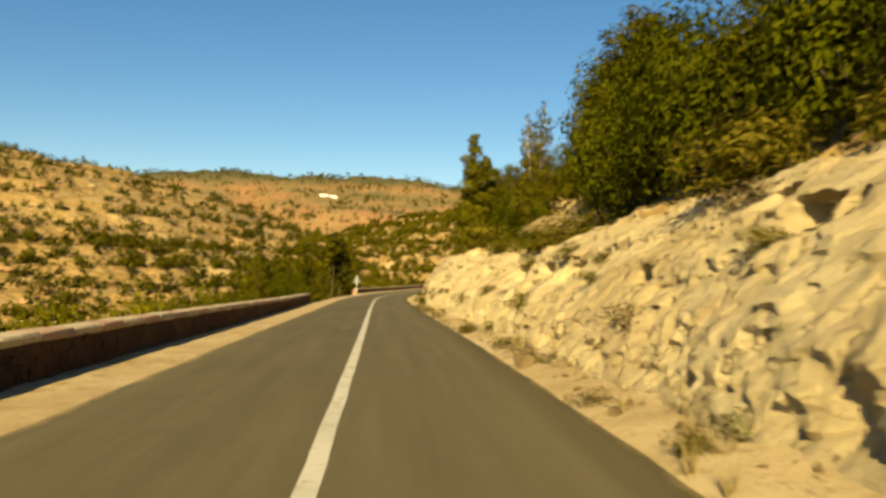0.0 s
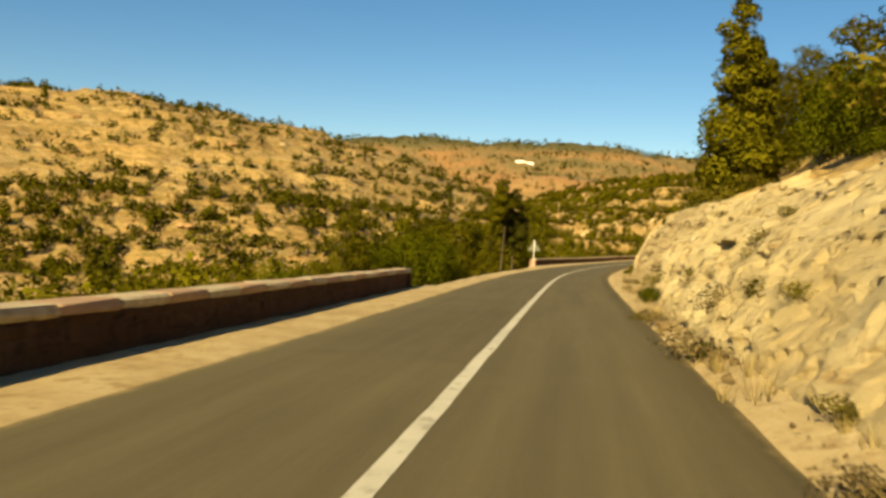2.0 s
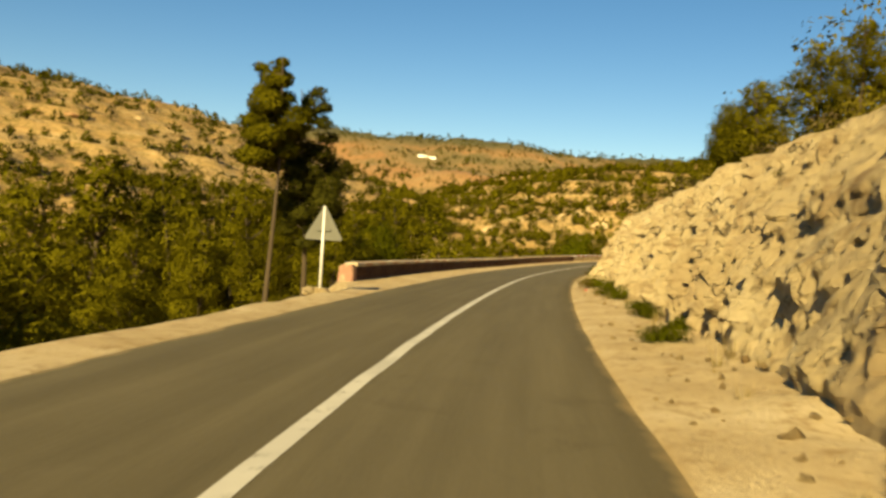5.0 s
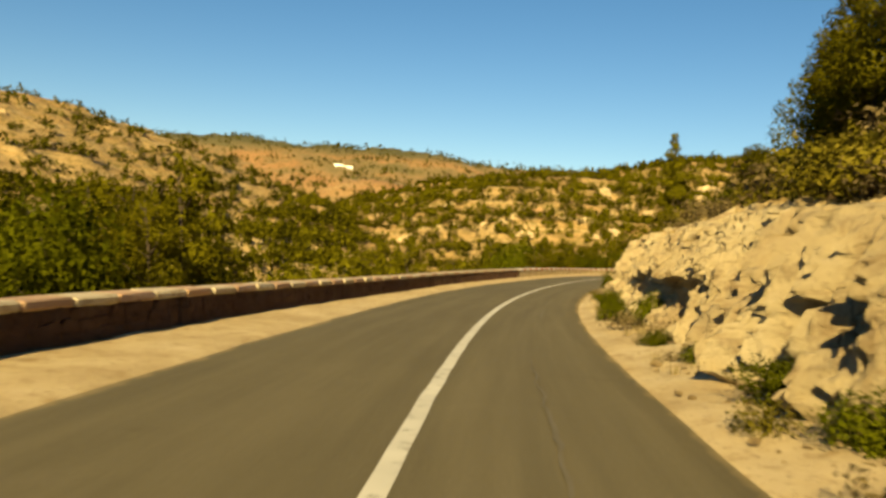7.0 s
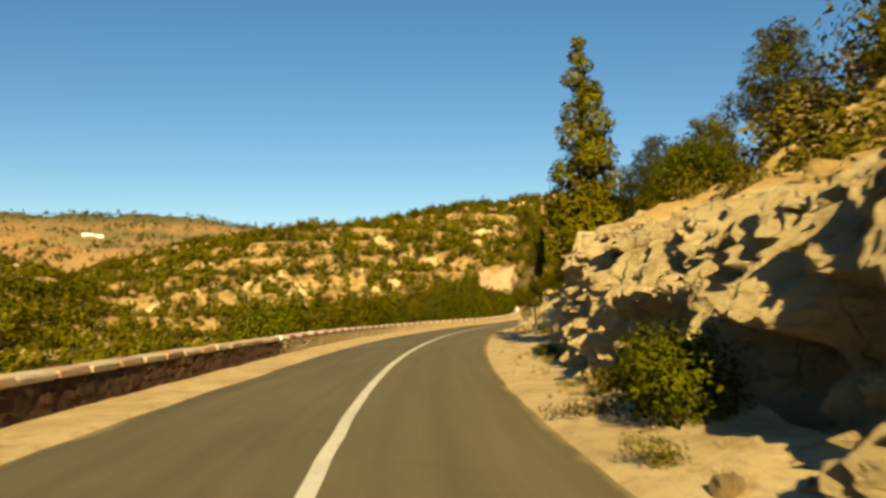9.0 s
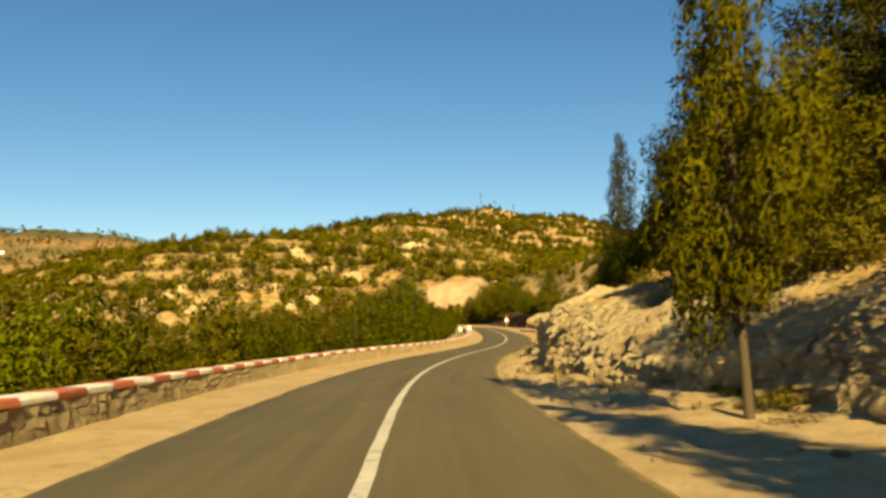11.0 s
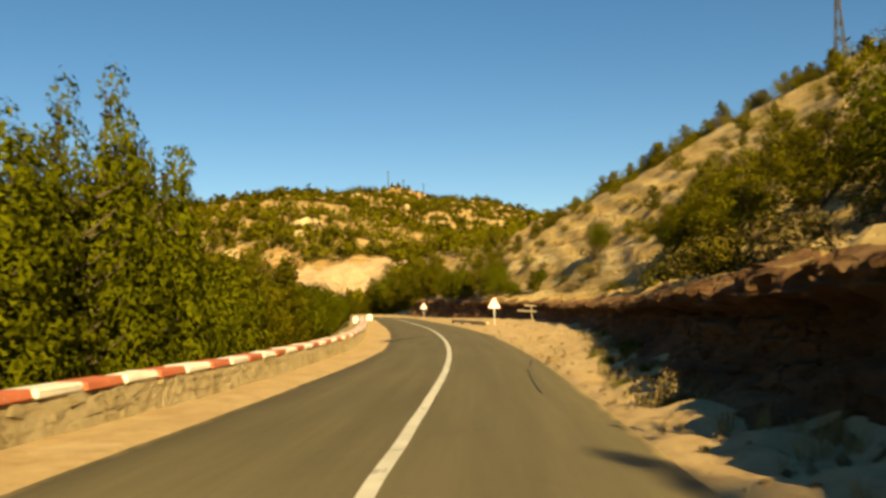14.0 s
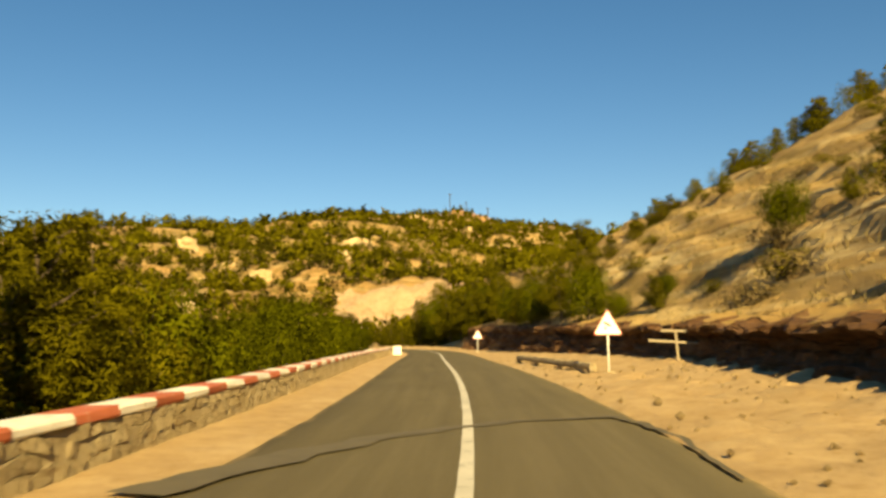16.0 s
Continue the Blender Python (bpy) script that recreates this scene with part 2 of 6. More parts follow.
def leaf_material(name, dark, mid, light, rough=0.75):
    m, t, b = nodes_of(name, rough)
    b.inputs["Specular IOR Level"].default_value = 0.0
    g = t.nodes.new("ShaderNodeNewGeometry")
    o = t.nodes.new("ShaderNodeObjectInfo")
    c = ramp(t, g.outputs["Random Per Island"], [(0.0, dark), (0.5, mid), (1.0, light)])
    hs = t.nodes.new("ShaderNodeHueSaturation")
    c = mix(t, band(t, noise_node(t, 1.1, 3, 0.6, position(t)), 0.40, 0.70), c, tuple(v * 0.74 for v in dark))
    t.links.new(c, hs.inputs["Color"])
    mr = t.nodes.new("ShaderNodeMapRange")
    mr.inputs["To Min"].default_value, mr.inputs["To Max"].default_value = 0.75, 1.25
    t.links.new(o.outputs["Random"], mr.inputs["Value"])
    t.links.new(mr.outputs["Result"], hs.inputs["Value"])
    t.links.new(hs.outputs["Color"], b.inputs["Base Color"])
    tr = t.nodes.new("ShaderNodeBsdfTranslucent")
    t.links.new(hs.outputs["Color"], tr.inputs["Color"])
    ms = t.nodes.new("ShaderNodeMixShader")
    ms.inputs[0].default_value = 0.22
    t.links.new(b.outputs[0], ms.inputs[1])
    t.links.new(tr.outputs[0], ms.inputs[2])
    t.links.new(ms.outputs[0], t.nodes["Material Output"].inputs["Surface"])
    return m


def plain_material(name, colour, rough=0.6, metal=0.0, spread=0.2, scale=4):
    m, t, b = nodes_of(name, rough)
    b.inputs["Metallic"].default_value = metal
    c = mix(t, noise_node(t, scale, 6, 0.7, position(t)), tuple(v * (1 + spread) for v in colour), tuple(v * (1 - spread) for v in colour))
    t.links.new(c, b.inputs["Base Color"])
    return m


ASPHALT = asphalt_material()
LINE = paint_material("line_paint", (0.53, 0.50, 0.42), (0.16, 0.14, 0.10), (0.56, 0.66), 5)
SAND = sand_material()
CLIFF = rock_material("pale_limestone", ((0.45, 0.345, 0.175), (0.55, 0.44, 0.25), (0.64, 0.54, 0.335)), (0.34, 0.22, 0.095), clean=0.02, relief=0.18)
BLUFF = rock_material("weathered_limestone", ((0.38, 0.28, 0.155), (0.50, 0.395, 0.225), (0.61, 0.51, 0.32)), (0.26, 0.17, 0.08))
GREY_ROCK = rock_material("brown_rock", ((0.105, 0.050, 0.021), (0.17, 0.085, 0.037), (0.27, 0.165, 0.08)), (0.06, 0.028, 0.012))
QUARRY = rock_material("quarry_rock", ((0.38, 0.275, 0.14), (0.47, 0.35, 0.19), (0.54, 0.42, 0.25)), (0.28, 0.19, 0.085), 0.6)
RED_ROCK = rock_material("red_rock", ((0.32, 0.17, 0.075), (0.42, 0.25, 0.12), (0.48, 0.32, 0.17)), (0.22, 0.11, 0.05), 0.6)
SOIL = ground_material()
PINE = leaf_material("pine_needles", (0.0833, 0.0756, 0.0051), (0.1037, 0.0935, 0.0068), (0.1275, 0.1122, 0.0085))
BROAD = leaf_material("broad_leaves", (0.0634, 0.0704, 0.0044), (0.081, 0.0862, 0.0053), (0.1021, 0.1047, 0.007))
SCRUB = leaf_material("scrub_leaves", (0.105, 0.088, 0.009), (0.135, 0.111, 0.014), (0.165, 0.134, 0.022))
DARK_SCRUB = leaf_material('dark_scrub_leaves', (0.0612, 0.0567, 0.0063), (0.0774, 0.0702, 0.0081), (0.0972, 0.0855, 0.0108))
# darker needles; for the "dark" pines the crown's shade is put into this colour
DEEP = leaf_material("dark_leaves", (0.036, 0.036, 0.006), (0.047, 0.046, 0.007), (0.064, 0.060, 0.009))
DRY = leaf_material("dry_twigs", (0.10, 0.075, 0.035), (0.17, 0.125, 0.055), (0.25, 0.19, 0.09))
BARK = plain_material("bark", (0.065, 0.048, 0.03), 0.95, 0, 0.4, 9)
PALE_BARK = plain_material("pale_bark", (0.28, 0.23, 0.16), 0.95, 0, 0.3, 9)
STONE = rock_material("wall_stone", ((0.45, 0.34, 0.185), (0.54, 0.425, 0.25), (0.60, 0.49, 0.31)), (0.36, 0.255, 0.13), 2.0)
# darker wall stone: the road side's shade and stains put into its tones
DARK_STONE = rock_material("shaded_stained_wall_stone", ((0.10, 0.047, 0.024), (0.145, 0.072, 0.038), (0.19, 0.11, 0.062)), (0.055, 0.027, 0.015), 1.6)
WHITE_PAINT = paint_material("white_coping_paint", (0.74, 0.70, 0.62), (0.42, 0.35, 0.26))
RED_PAINT = paint_material("red_coping_paint", (0.46, 0.13, 0.065), (0.44, 0.33, 0.24))
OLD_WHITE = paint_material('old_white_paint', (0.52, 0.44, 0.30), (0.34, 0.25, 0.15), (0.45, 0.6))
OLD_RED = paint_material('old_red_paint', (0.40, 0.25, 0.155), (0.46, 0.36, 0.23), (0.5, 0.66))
METAL = plain_material("galvanised_steel", (0.62, 0.61, 0.58), 0.5, 0.2, 0.1)
PLATE = plain_material("plate_grey", (0.115, 0.115, 0.095), 0.7, 0, 0.12)
SIGN_WHITE = plain_material("sign_white", (0.75, 0.73, 0.68), 0.5, 0, 0.05)
SIGN_RED = plain_material("sign_red", (0.5, 0.06, 0.04), 0.5, 0, 0.1)
SIGN_BLACK = plain_material("sign_black", (0.03, 0.03, 0.03), 0.5, 0, 0.1)
WHITEWASH = plain_material("whitewash", (0.8, 0.78, 0.74), 0.8, 0, 0.05)
PYLON = plain_material("pylon_steel", (0.045, 0.045, 0.045), 0.8, 0.0, 0.15)


# ---- helpers for meshes ----
def mesh_np(name, verts, faces, material, smooth=False, normals=None):
    verts = np.asarray(verts, dtype=np.float32).reshape(-1, 3)
    faces = np.asarray(faces, dtype=np.int32)
    me = bpy.data.meshes.new(name)
    k = faces.shape[1]
    me.vertices.add(len(verts))
    me.vertices.foreach_set("co", verts.ravel())
    me.loops.add(faces.size)
    me.loops.foreach_set("vertex_index", faces.ravel())
    me.polygons.add(len(faces))
    me.polygons.foreach_set("loop_start", np.arange(0, faces.size, k, dtype=np.int32))
    if smooth:
        me.polygons.foreach_set("use_smooth", np.ones(len(faces), dtype=bool))
    me.materials.append(material)
    me.update(calc_edges=True)
    me.validate()
    if normals is not None:
        me.polygons.foreach_set("use_smooth", np.ones(len(faces), dtype=bool))
        me.normals_split_custom_set_from_vertices(np.asarray(normals, dtype=np.float32))
    return me


def child(name, me, parent, label=""):
    ob = new(name, me)
    ob.parent = parent
    if label:
        tagged(ob, label)
    return ob


def part(name, bm, material, parent, label="", smooth=False):
    me = bpy.data.meshes.new(name)
    bm.to_mesh(me)
    bm.free()
    me.materials.append(material)
    if smooth:
        for p in me.polygons:
            p.use_smooth = True
    return child(name, me, parent, label)


def strip_faces(rows, cols):
    i, j = np.meshgrid(np.arange(rows - 1), np.arange(cols - 1), indexing='ij')
    a = (i * cols + j).ravel()
    return np.stack([a, a + 1, a + cols + 1, a + cols], 1)


def fbm(x, y, z, octaves=5, h=0.9):
    return np.array([noise.fractal((a, b, c), h, 2.0, octaves) for a, b, c in zip(np.ravel(x), np.ravel(y), np.ravel(z))]).reshape(np.shape(x))


def hashed(i, j, seed):
    """Random numbers from 0 to 1 for the cells of a grid."""
    n = (i.astype(np.int64) * 374761393 + j.astype(np.int64) * 668265263 + seed * 982451653) & 0x7fffffff
    n = ((n ^ (n >> 13)) * 1274126177) & 0x7fffffff
    n = ((n ^ (n >> 16)) * 2246822519) & 0x7fffffff
    return (n ^ (n >> 15)) / 2147483647.0


def wave(x, y, seed=0, octaves=1, gain=0.5):
    """Gradient noise on arrays, about -1 to 1."""
    out, amp = 0, 1.0
    for k in range(octaves):
        i, j = np.floor(x), np.floor(y)
        fx, fy = x - i, y - j
        sx, sy = fx * fx * fx * (fx * (fx * 6 - 15) + 10), fy * fy * fy * (fy * (fy * 6 - 15) + 10)
        c = []
        for di in (0, 1):
            for dj in (0, 1):
                a = hashed(i + di, j + dj, seed + k * 17) * 2 * np.pi
                c.append(np.cos(a) * (fx - di) + np.sin(a) * (fy - dj))
        out = out + amp * 1.5 * ((c[0] * (1 - sy) + c[1] * sy) * (1 - sx) + (c[2] * (1 - sy) + c[3] * sy) * sx)
        x, y, amp = x * 2.03 + 11.7, y * 2.03 + 5.3, amp * gain
    return out


def cells(x, y, seed=0):
    """Broken blocks: the distance to the nearest joint, a random number for each block, and the lean of its face."""
    i0, j0 = np.floor(x), np.floor(y)
    f1, f2, mark, lean = np.full(x.shape, 9.0), np.full(x.shape, 9.0), np.zeros(x.shape), np.zeros(x.shape)
    for di in (-1, 0, 1):
        for dj in (-1, 0, 1):
            i, j = i0 + di, j0 + dj
            dx, dy = x - i - hashed(i, j, seed), y - j - hashed(i, j, seed + 5)
            d = np.hypot(dx, dy)
            tilt = (hashed(i, j, seed + 13) - 0.5) * dx + (hashed(i, j, seed + 19) - 0.5) * dy
            v = hashed(i, j, seed + 9)
            closer = d < f1
            f2 = np.where(closer, f1, np.minimum(f2, d))
            mark = np.where(closer, v, mark)
            lean = np.where(closer, tilt, lean)
            f1 = np.where(closer, d, f1)
    return f2 - f1, mark, lean


def smoothstep(a, b, v):
    q = np.clip((v - a) / (b - a), 0, 1)
    return q * q * (3 - 2 * q)


# ---- the road's line ----
def spline(s):
    u = (np.atleast_1d(np.asarray(s, dtype=float)) + 40.0) / 20.0
    i = np.clip(np.floor(u).astype(int), 1, len(ROAD_X) - 3)
    f = u - i
    w = ((1 - f) ** 3 / 6, (3 * f ** 3 - 6 * f ** 2 + 4) / 6, (-3 * f ** 3 + 3 * f ** 2 + 3 * f + 1) / 6, f ** 3 / 6)
    out = []
    for c in (ROAD_X, ROAD_Y, ROAD_Z):
        c = np.array(c)
        out.append(sum(wk * c[i + k - 1] for k, wk in enumerate(w)))
    return out


def road_frame(s):
    x, y, z = spline(s)
    x2, y2, _ = spline(np.asarray(s) + 0.3)
    dx, dy = x2 - x, y2 - y
    l = np.hypot(dx, dy)
    return x, y, z, dy / l, -dx / l


def on_road(s, u, h=0.0):
    """The place at s metres along the road, u metres to the right of its centre line, h above it."""
    x, y, z, nx, ny = road_frame(s)
    return Vector((float((x + nx * u)[0]), float((y + ny * u)[0]), float(z[0]) + h))


def yaw_at(s):
    _, _, _, nx, ny = road_frame(s)
    return math.degrees(math.atan2(float(ny[0]), float(nx[0])))


def fall_at(s):
    """How steeply the road climbs, in degrees."""
    return math.degrees(math.atan2(on_road(s + 1, 0).z - on_road(s - 1, 0).z, 2.0))


LINE_S = np.arange(-38.0, 398.0, 1.0)
LX, LY, LZ, LNX, LNY = road_frame(LINE_S)


def to_road(x, y):
    """s, u and the road's height for points of the plan, and how far they lie beyond the road's end."""
    x, y = np.ravel(x), np.ravel(y)
    s, u, z, over = (np.empty(len(x)) for _ in range(4))
    for a in range(0, len(x), 4000):
        b = slice(a, a + 4000)
        j = ((x[b, None] - LX) ** 2 + (y[b, None] - LY) ** 2).argmin(1)
        ex, ey = x[b] - LX[j], y[b] - LY[j]
        s[b], z[b] = LINE_S[j], LZ[j]
        u[b] = ex * LNX[j] + ey * LNY[j]
        over[b] = np.abs(-ex * LNY[j] + ey * LNX[j])
    return s, u, z, over


FOOT = ((-40, 3.2), (0, 3.1), (20, 3.2), (42, 2.95), (50, 3.05), (58, 3.35), (75, 3.7), (88, 4.2), (95, 4.0), (101, 3.9), (108, 3.65), (114, 3.4),
        (122, 3.5), (131, 3.5), (138, 3.4), (145, 3.25), (152, 3.5), (158, 4.0), (164, 4.5), (170, 5.6), (178, 5.9), (186, 5.4), (193, 4.5), (197, 4.2),
        (205.5, 4.2), (207, 5.4), (209.5, 5.0), (211.5, 4.1), (214, 4.2), (216, 4.8), (219, 4.05), (222, 3.9), (231, 3.8), (236, 3.5), (241, 4.05), (246, 4.55), (256, 5.9), (270, 7.2),
        (285, 8.6), (300, 8.8), (320, 6.3), (345, 4.4), (400, 4.0))
CREST = ((-40, 3.0), (9, 2.85), (13, 2.7), (22, 2.65), (28, 2.35), (33, 2.4), (42, 2.75), (48, 2.85), (60, 3.2), (75, 3.4), (90, 3.3), (100, 3.2), (109, 3.0), (112, 2.75), (115, 2.15), (120, 2.4),
         (127, 2.5), (135, 2.5), (140, 2.6), (146, 2.4), (150, 2.55), (155, 2.8), (160, 3.15), (164, 2.8), (168, 2.2), (178, 1.6), (192, 1.9), (197, 2.05), (201, 2.25), (205.5, 2.0),
         (212, 2.0), (219, 1.85), (226, 1.8), (245, 1.8), (262, 1.6), (280, 1.5), (300, 1.8), (340, 2.4), (400, 3))


def foot(s):
    return np.interp(s, *zip(*FOOT))


def crest(s):
    return np.interp(s, *zip(*CREST))


def climb(r, s):
    """Height gained r metres in from the edge of the cut, in uneven ledges."""
    r = np.clip(r, 0, 160)
    size = np.interp(s, (270, 300), (98, 62))
    c = size * (1 - np.exp(-0.56 * np.interp(s, (225, 250, 285, 305, 325, 346), (1, 1.12, 1.46, 1.48, 1.46, 1.35)) * r / size))
    shift = wave(s * 0.07 + 0 * r, r * 0.09, 5, 3)
    # benches of the dry slope past the bend
    bench = 1.7
    ph = (c - 0.17 * (s - 290)) / bench + 0.25 * shift
    fr = ph - np.floor(ph)
    dry = np.interp(s, (248, 268), (0, 0.40)) * np.clip(r / 3, 0, 1) * (1 - smoothstep(26, 40, r))
    c = c + dry * bench * (smoothstep(0.52, 0.98, fr) - fr)
    return c - (1 - 0.9 * np.interp(s, (248, 268), (0, 1))) * (0.55 + 0.9 * wave(s * 0.05 + 0 * r, r * 0.05, 9, 2)) * np.sin(c * 2 * np.pi / 4.6 + 3.2 * shift) * np.clip(r / 8, 0, 1)


def left_edge(s):
    """Where the ground falls away on the valley side."""
    return np.interp(s, (52, 58, 98, 101.5), (5.6, 3.9, 3.9, 5.6))


def ridge(x, y, line, slope):
    """Height of a ridge: the crest's height less the slope times the distance to its line."""
    best = np.full(np.shape(x), -1e9)
    for (x0, y0, z0), (x1, y1, z1) in zip(line[:-1], line[1:]):
        dx, dy = x1 - x0, y1 - y0
        k = np.clip(((x - x0) * dx + (y - y0) * dy) / (dx * dx + dy * dy), 0, 1)
        d = np.hypot(x - x0 - k * dx, y - y0 - k * dy)
        best = np.maximum(best, z0 + k * (z1 - z0) - slope * np.sqrt(d * d + 900) + slope * 30)
    return best


HILL_A = ((-700, 150, 50), (-420, 300, 54), (-300, 380, 58), (-250, 440, 63), (-222, 505, 63), (-200, 590, 52), (-205, 660, 42), (-240, 780, 20))
HILL_B = ((-1400, 1500, 170), (-620, 1750, 182), (-430, 1790, 196), (-200, 1840, 196), (-60, 1830, 196), (20, 1800, 176), (150, 1900, 186), (500, 2000, 190), (1500, 2000, 150))
HILL_B2 = ((-330, 1150, 60), (-150, 1180, 84), (-60, 1150, 80), (40, 1100, 50))
HILL_C = ((-20, 640, 30), (17, 580, 38), (62, 520, 40), (124, 571, 53), (236, 695, 76), (330, 760, 84), (460, 860, 78), (900, 1000, 90))


def height(x, y):
    shape = np.shape(x)
    x, y = np.ravel(np.asarray(x, dtype=float)), np.ravel(np.asarray(y, dtype=float))
    s, u, zr, over = to_road(x, y)
    end = 1 - smoothstep(10, 130, over)
    # uphill side
    ft, hc = foot(s), crest(s)
    ut = ft + 2.0
    rise = np.clip(u - ut, 0, None)
    up = np.where(u > ut + 1.0, hc - 0.5 + climb(rise, s), -0.6)
    up = np.where(u > ut + 1.0, up * (1 - smoothstep(350, 384, s) * (1 - smoothstep(18, 45, u))) * (1 - 0.4 * smoothstep(328, 366, s) * (1 - smoothstep(80, 150, u))), up)
    up = np.where(u > 0, up * end + (1 - end) * -14, 0)
    # valley side
    out = np.clip(-u - left_edge(s), 0, None)
    down = -17 * (1 - np.exp(-(out / 25.0) ** 1.3)) - 0.6
    near = zr + np.where(u > 0, up, down)
    far = np.maximum.reduce([ridge(x, y, HILL_A, 0.34), ridge(x, y, HILL_B, 0.24), ridge(x, y, HILL_B2, 0.30), ridge(x, y, HILL_C, 0.42)])
    n1 = fbm(x * 0.012, y * 0.012, 0 * x, 5)
    n2 = fbm(x * 0.05, y * 0.05, 0 * x + 7, 4)
    away = smoothstep(9, 60, np.abs(u) + over)
    far = far + n1 * np.clip(np.hypot(x, y - 150) * 0.010, 0, 8)
    beds = far * 2 * np.pi / 7.0 + 2.2 * n2
    far = far - 1.25 * np.sin(beds) - 0.5 * np.sin(2 * beds + 0.6)       # ledges of the beds of rock
    z = np.logaddexp(near / 4.0, np.where(away > 0.01, far, -400) / 4.0) * 4.0
    z = np.where(away > 0.01, z, near)
    z = z + 8.5 * np.exp(-((x - 104) / 19) ** 4 - ((y - 437) / 17) ** 4)     # the shoulder with the fresh cut
    return (z + away * n2 * 1.2).reshape(shape)


# ---- ground ----
def spread(lo, hi, step, ends, growth=1.22):
    mid = list(np.arange(lo, hi + step / 2, step))
    d, v, left = step, lo, []
    while v > ends[0]:
        d *= growth
        v -= d
        left.append(v)
    d, v, right = step, hi, []
    while v < ends[1]:
        d *= growth
        v += d
        right.append(v)
    return np.array(left[::-1] + mid + right)


def build_ground():
    xs = np.unique(np.concatenate([spread(-340, 330, 2.8, (-4500, 4500)), np.arange(-60, 130, 2.5), np.arange(62, 140, 1.0)]))
    ys = np.unique(np.concatenate([spread(-60, 760, 3.0, (-4000, 4800), 1.16), np.arange(-30, 400, 2.5), np.arange(245, 350, 1.0)]))
    X, Y = np.meshgrid(xs, ys, indexing='ij')
    Z = height(X, Y)
    me = mesh_np("ground", np.stack([X, Y, Z], -1), strip_faces(*X.shape)[:, ::-1], SOIL, True)
    ob = new("ground", me)
    tagged(ob, "dry ochre valley and scrubby hillsides with rocky ledges", "ground", kind="structure")


def ribbon(name, s, us, h, material, uv=None):
    """A strip along the road. us and h: functions of s that give rows of offsets and heights. uv: each row's place across it."""
    U, Hh = us(s), h(s)
    x, y, z, nx, ny = road_frame(s)
    V = np.stack([x[:, None] + nx[:, None] * U, y[:, None] + ny[:, None] * U, z[:, None] + Hh], -1)
    me = mesh_np(name, V, strip_faces(*U.shape)[:, ::-1], material, True)
    if uv is not None:
        lay = me.uv_layers.new(name="road")
        idx = np.empty(len(me.loops), dtype=np.int32)
        me.loops.foreach_get("vertex_index", idx)
        co = np.stack([uv, np.repeat(s[:, None], U.shape[1], 1)], -1).reshape(-1, 2)[idx]
        lay.data.foreach_set("uv", co.astype(np.float32).ravel())
    return new(name, me)


EDGE_R, EDGE_L = 2.56, -2.74


def edge_right(s):
    return np.interp(s, (-30, 0, 42, 80, 97, 116, 138, 160, 200, 400), (2.42, 2.44, 2.54, 2.46, 2.38, 2.34, 2.30, 2.42, 2.56, 2.56))


def edge_left(s):
    return np.interp(s, (-30, 12, 90, 112, 140, 150, 157, 175, 196, 221, 240, 254, 262, 280, 400), (-2.55, -2.55, -2.66, -2.82, -2.98, -2.85, -2.6, -2.75, -2.85, -2.88, -2.76, -2.40, -2.48, -2.6, -2.7))


def build_road():
    s = np.arange(-30, 396, 0.5)
    wr = fbm(s * 0.5, 0 * s, 0 * s + 3, 4) * 0.03
    wl = fbm(s * 0.4, 0 * s, 0 * s + 9, 4) * 0.04

    def us(q):
        el, er = edge_left(q), edge_right(q)
        rows = [el - 0.06 + wl, el + wl]
        rows += [el * k for k in (0.75, 0.5, 0.25)] + [0] + [er * k for k in (0.25, 0.5, 0.75)]
        rows += [er + wr, er + 0.06 + wr]
        return np.stack([np.broadcast_to(r, q.shape) for r in rows], 1)

    def h(q):
        rows = [-0.10, 0.0, 0.012, 0.02, 0.028, 0.03, 0.028, 0.02, 0.012, 0.0, -0.10]
        return np.stack([np.broadcast_to(r, q.shape) for r in rows], 1)
    across = np.broadcast_to(np.array([-2.7, -2.65] + [2.65 * k for k in (-0.75, -0.5, -0.25, 0, 0.25, 0.5, 0.75)] + [2.65, 2.7]), (len(s), 11))
    road = ribbon("road", s, us, h, ASPHALT, across)
    tagged(road, "narrow worn asphalt mountain road with dusty edges", "road", kind="structure")
    half = 0.074
    line = ribbon("centre_line", s, lambda q: np.stack([np.full(q.shape, v) for v in (-half, 0, half)], 1) + (0.02 + 0.03 * smoothstep(185, 198, q) * (1 - smoothstep(225, 240, q)) + fbm(q * 0.6, 0 * q, 0 * q, 3) * 0.015)[:, None],
                  lambda q: np.stack([np.full(q.shape, v) for v in (0.034, 0.0345, 0.034)], 1), LINE)
    tagged(line, "worn white painted centre line on the asphalt", "road marking", kind="structure")


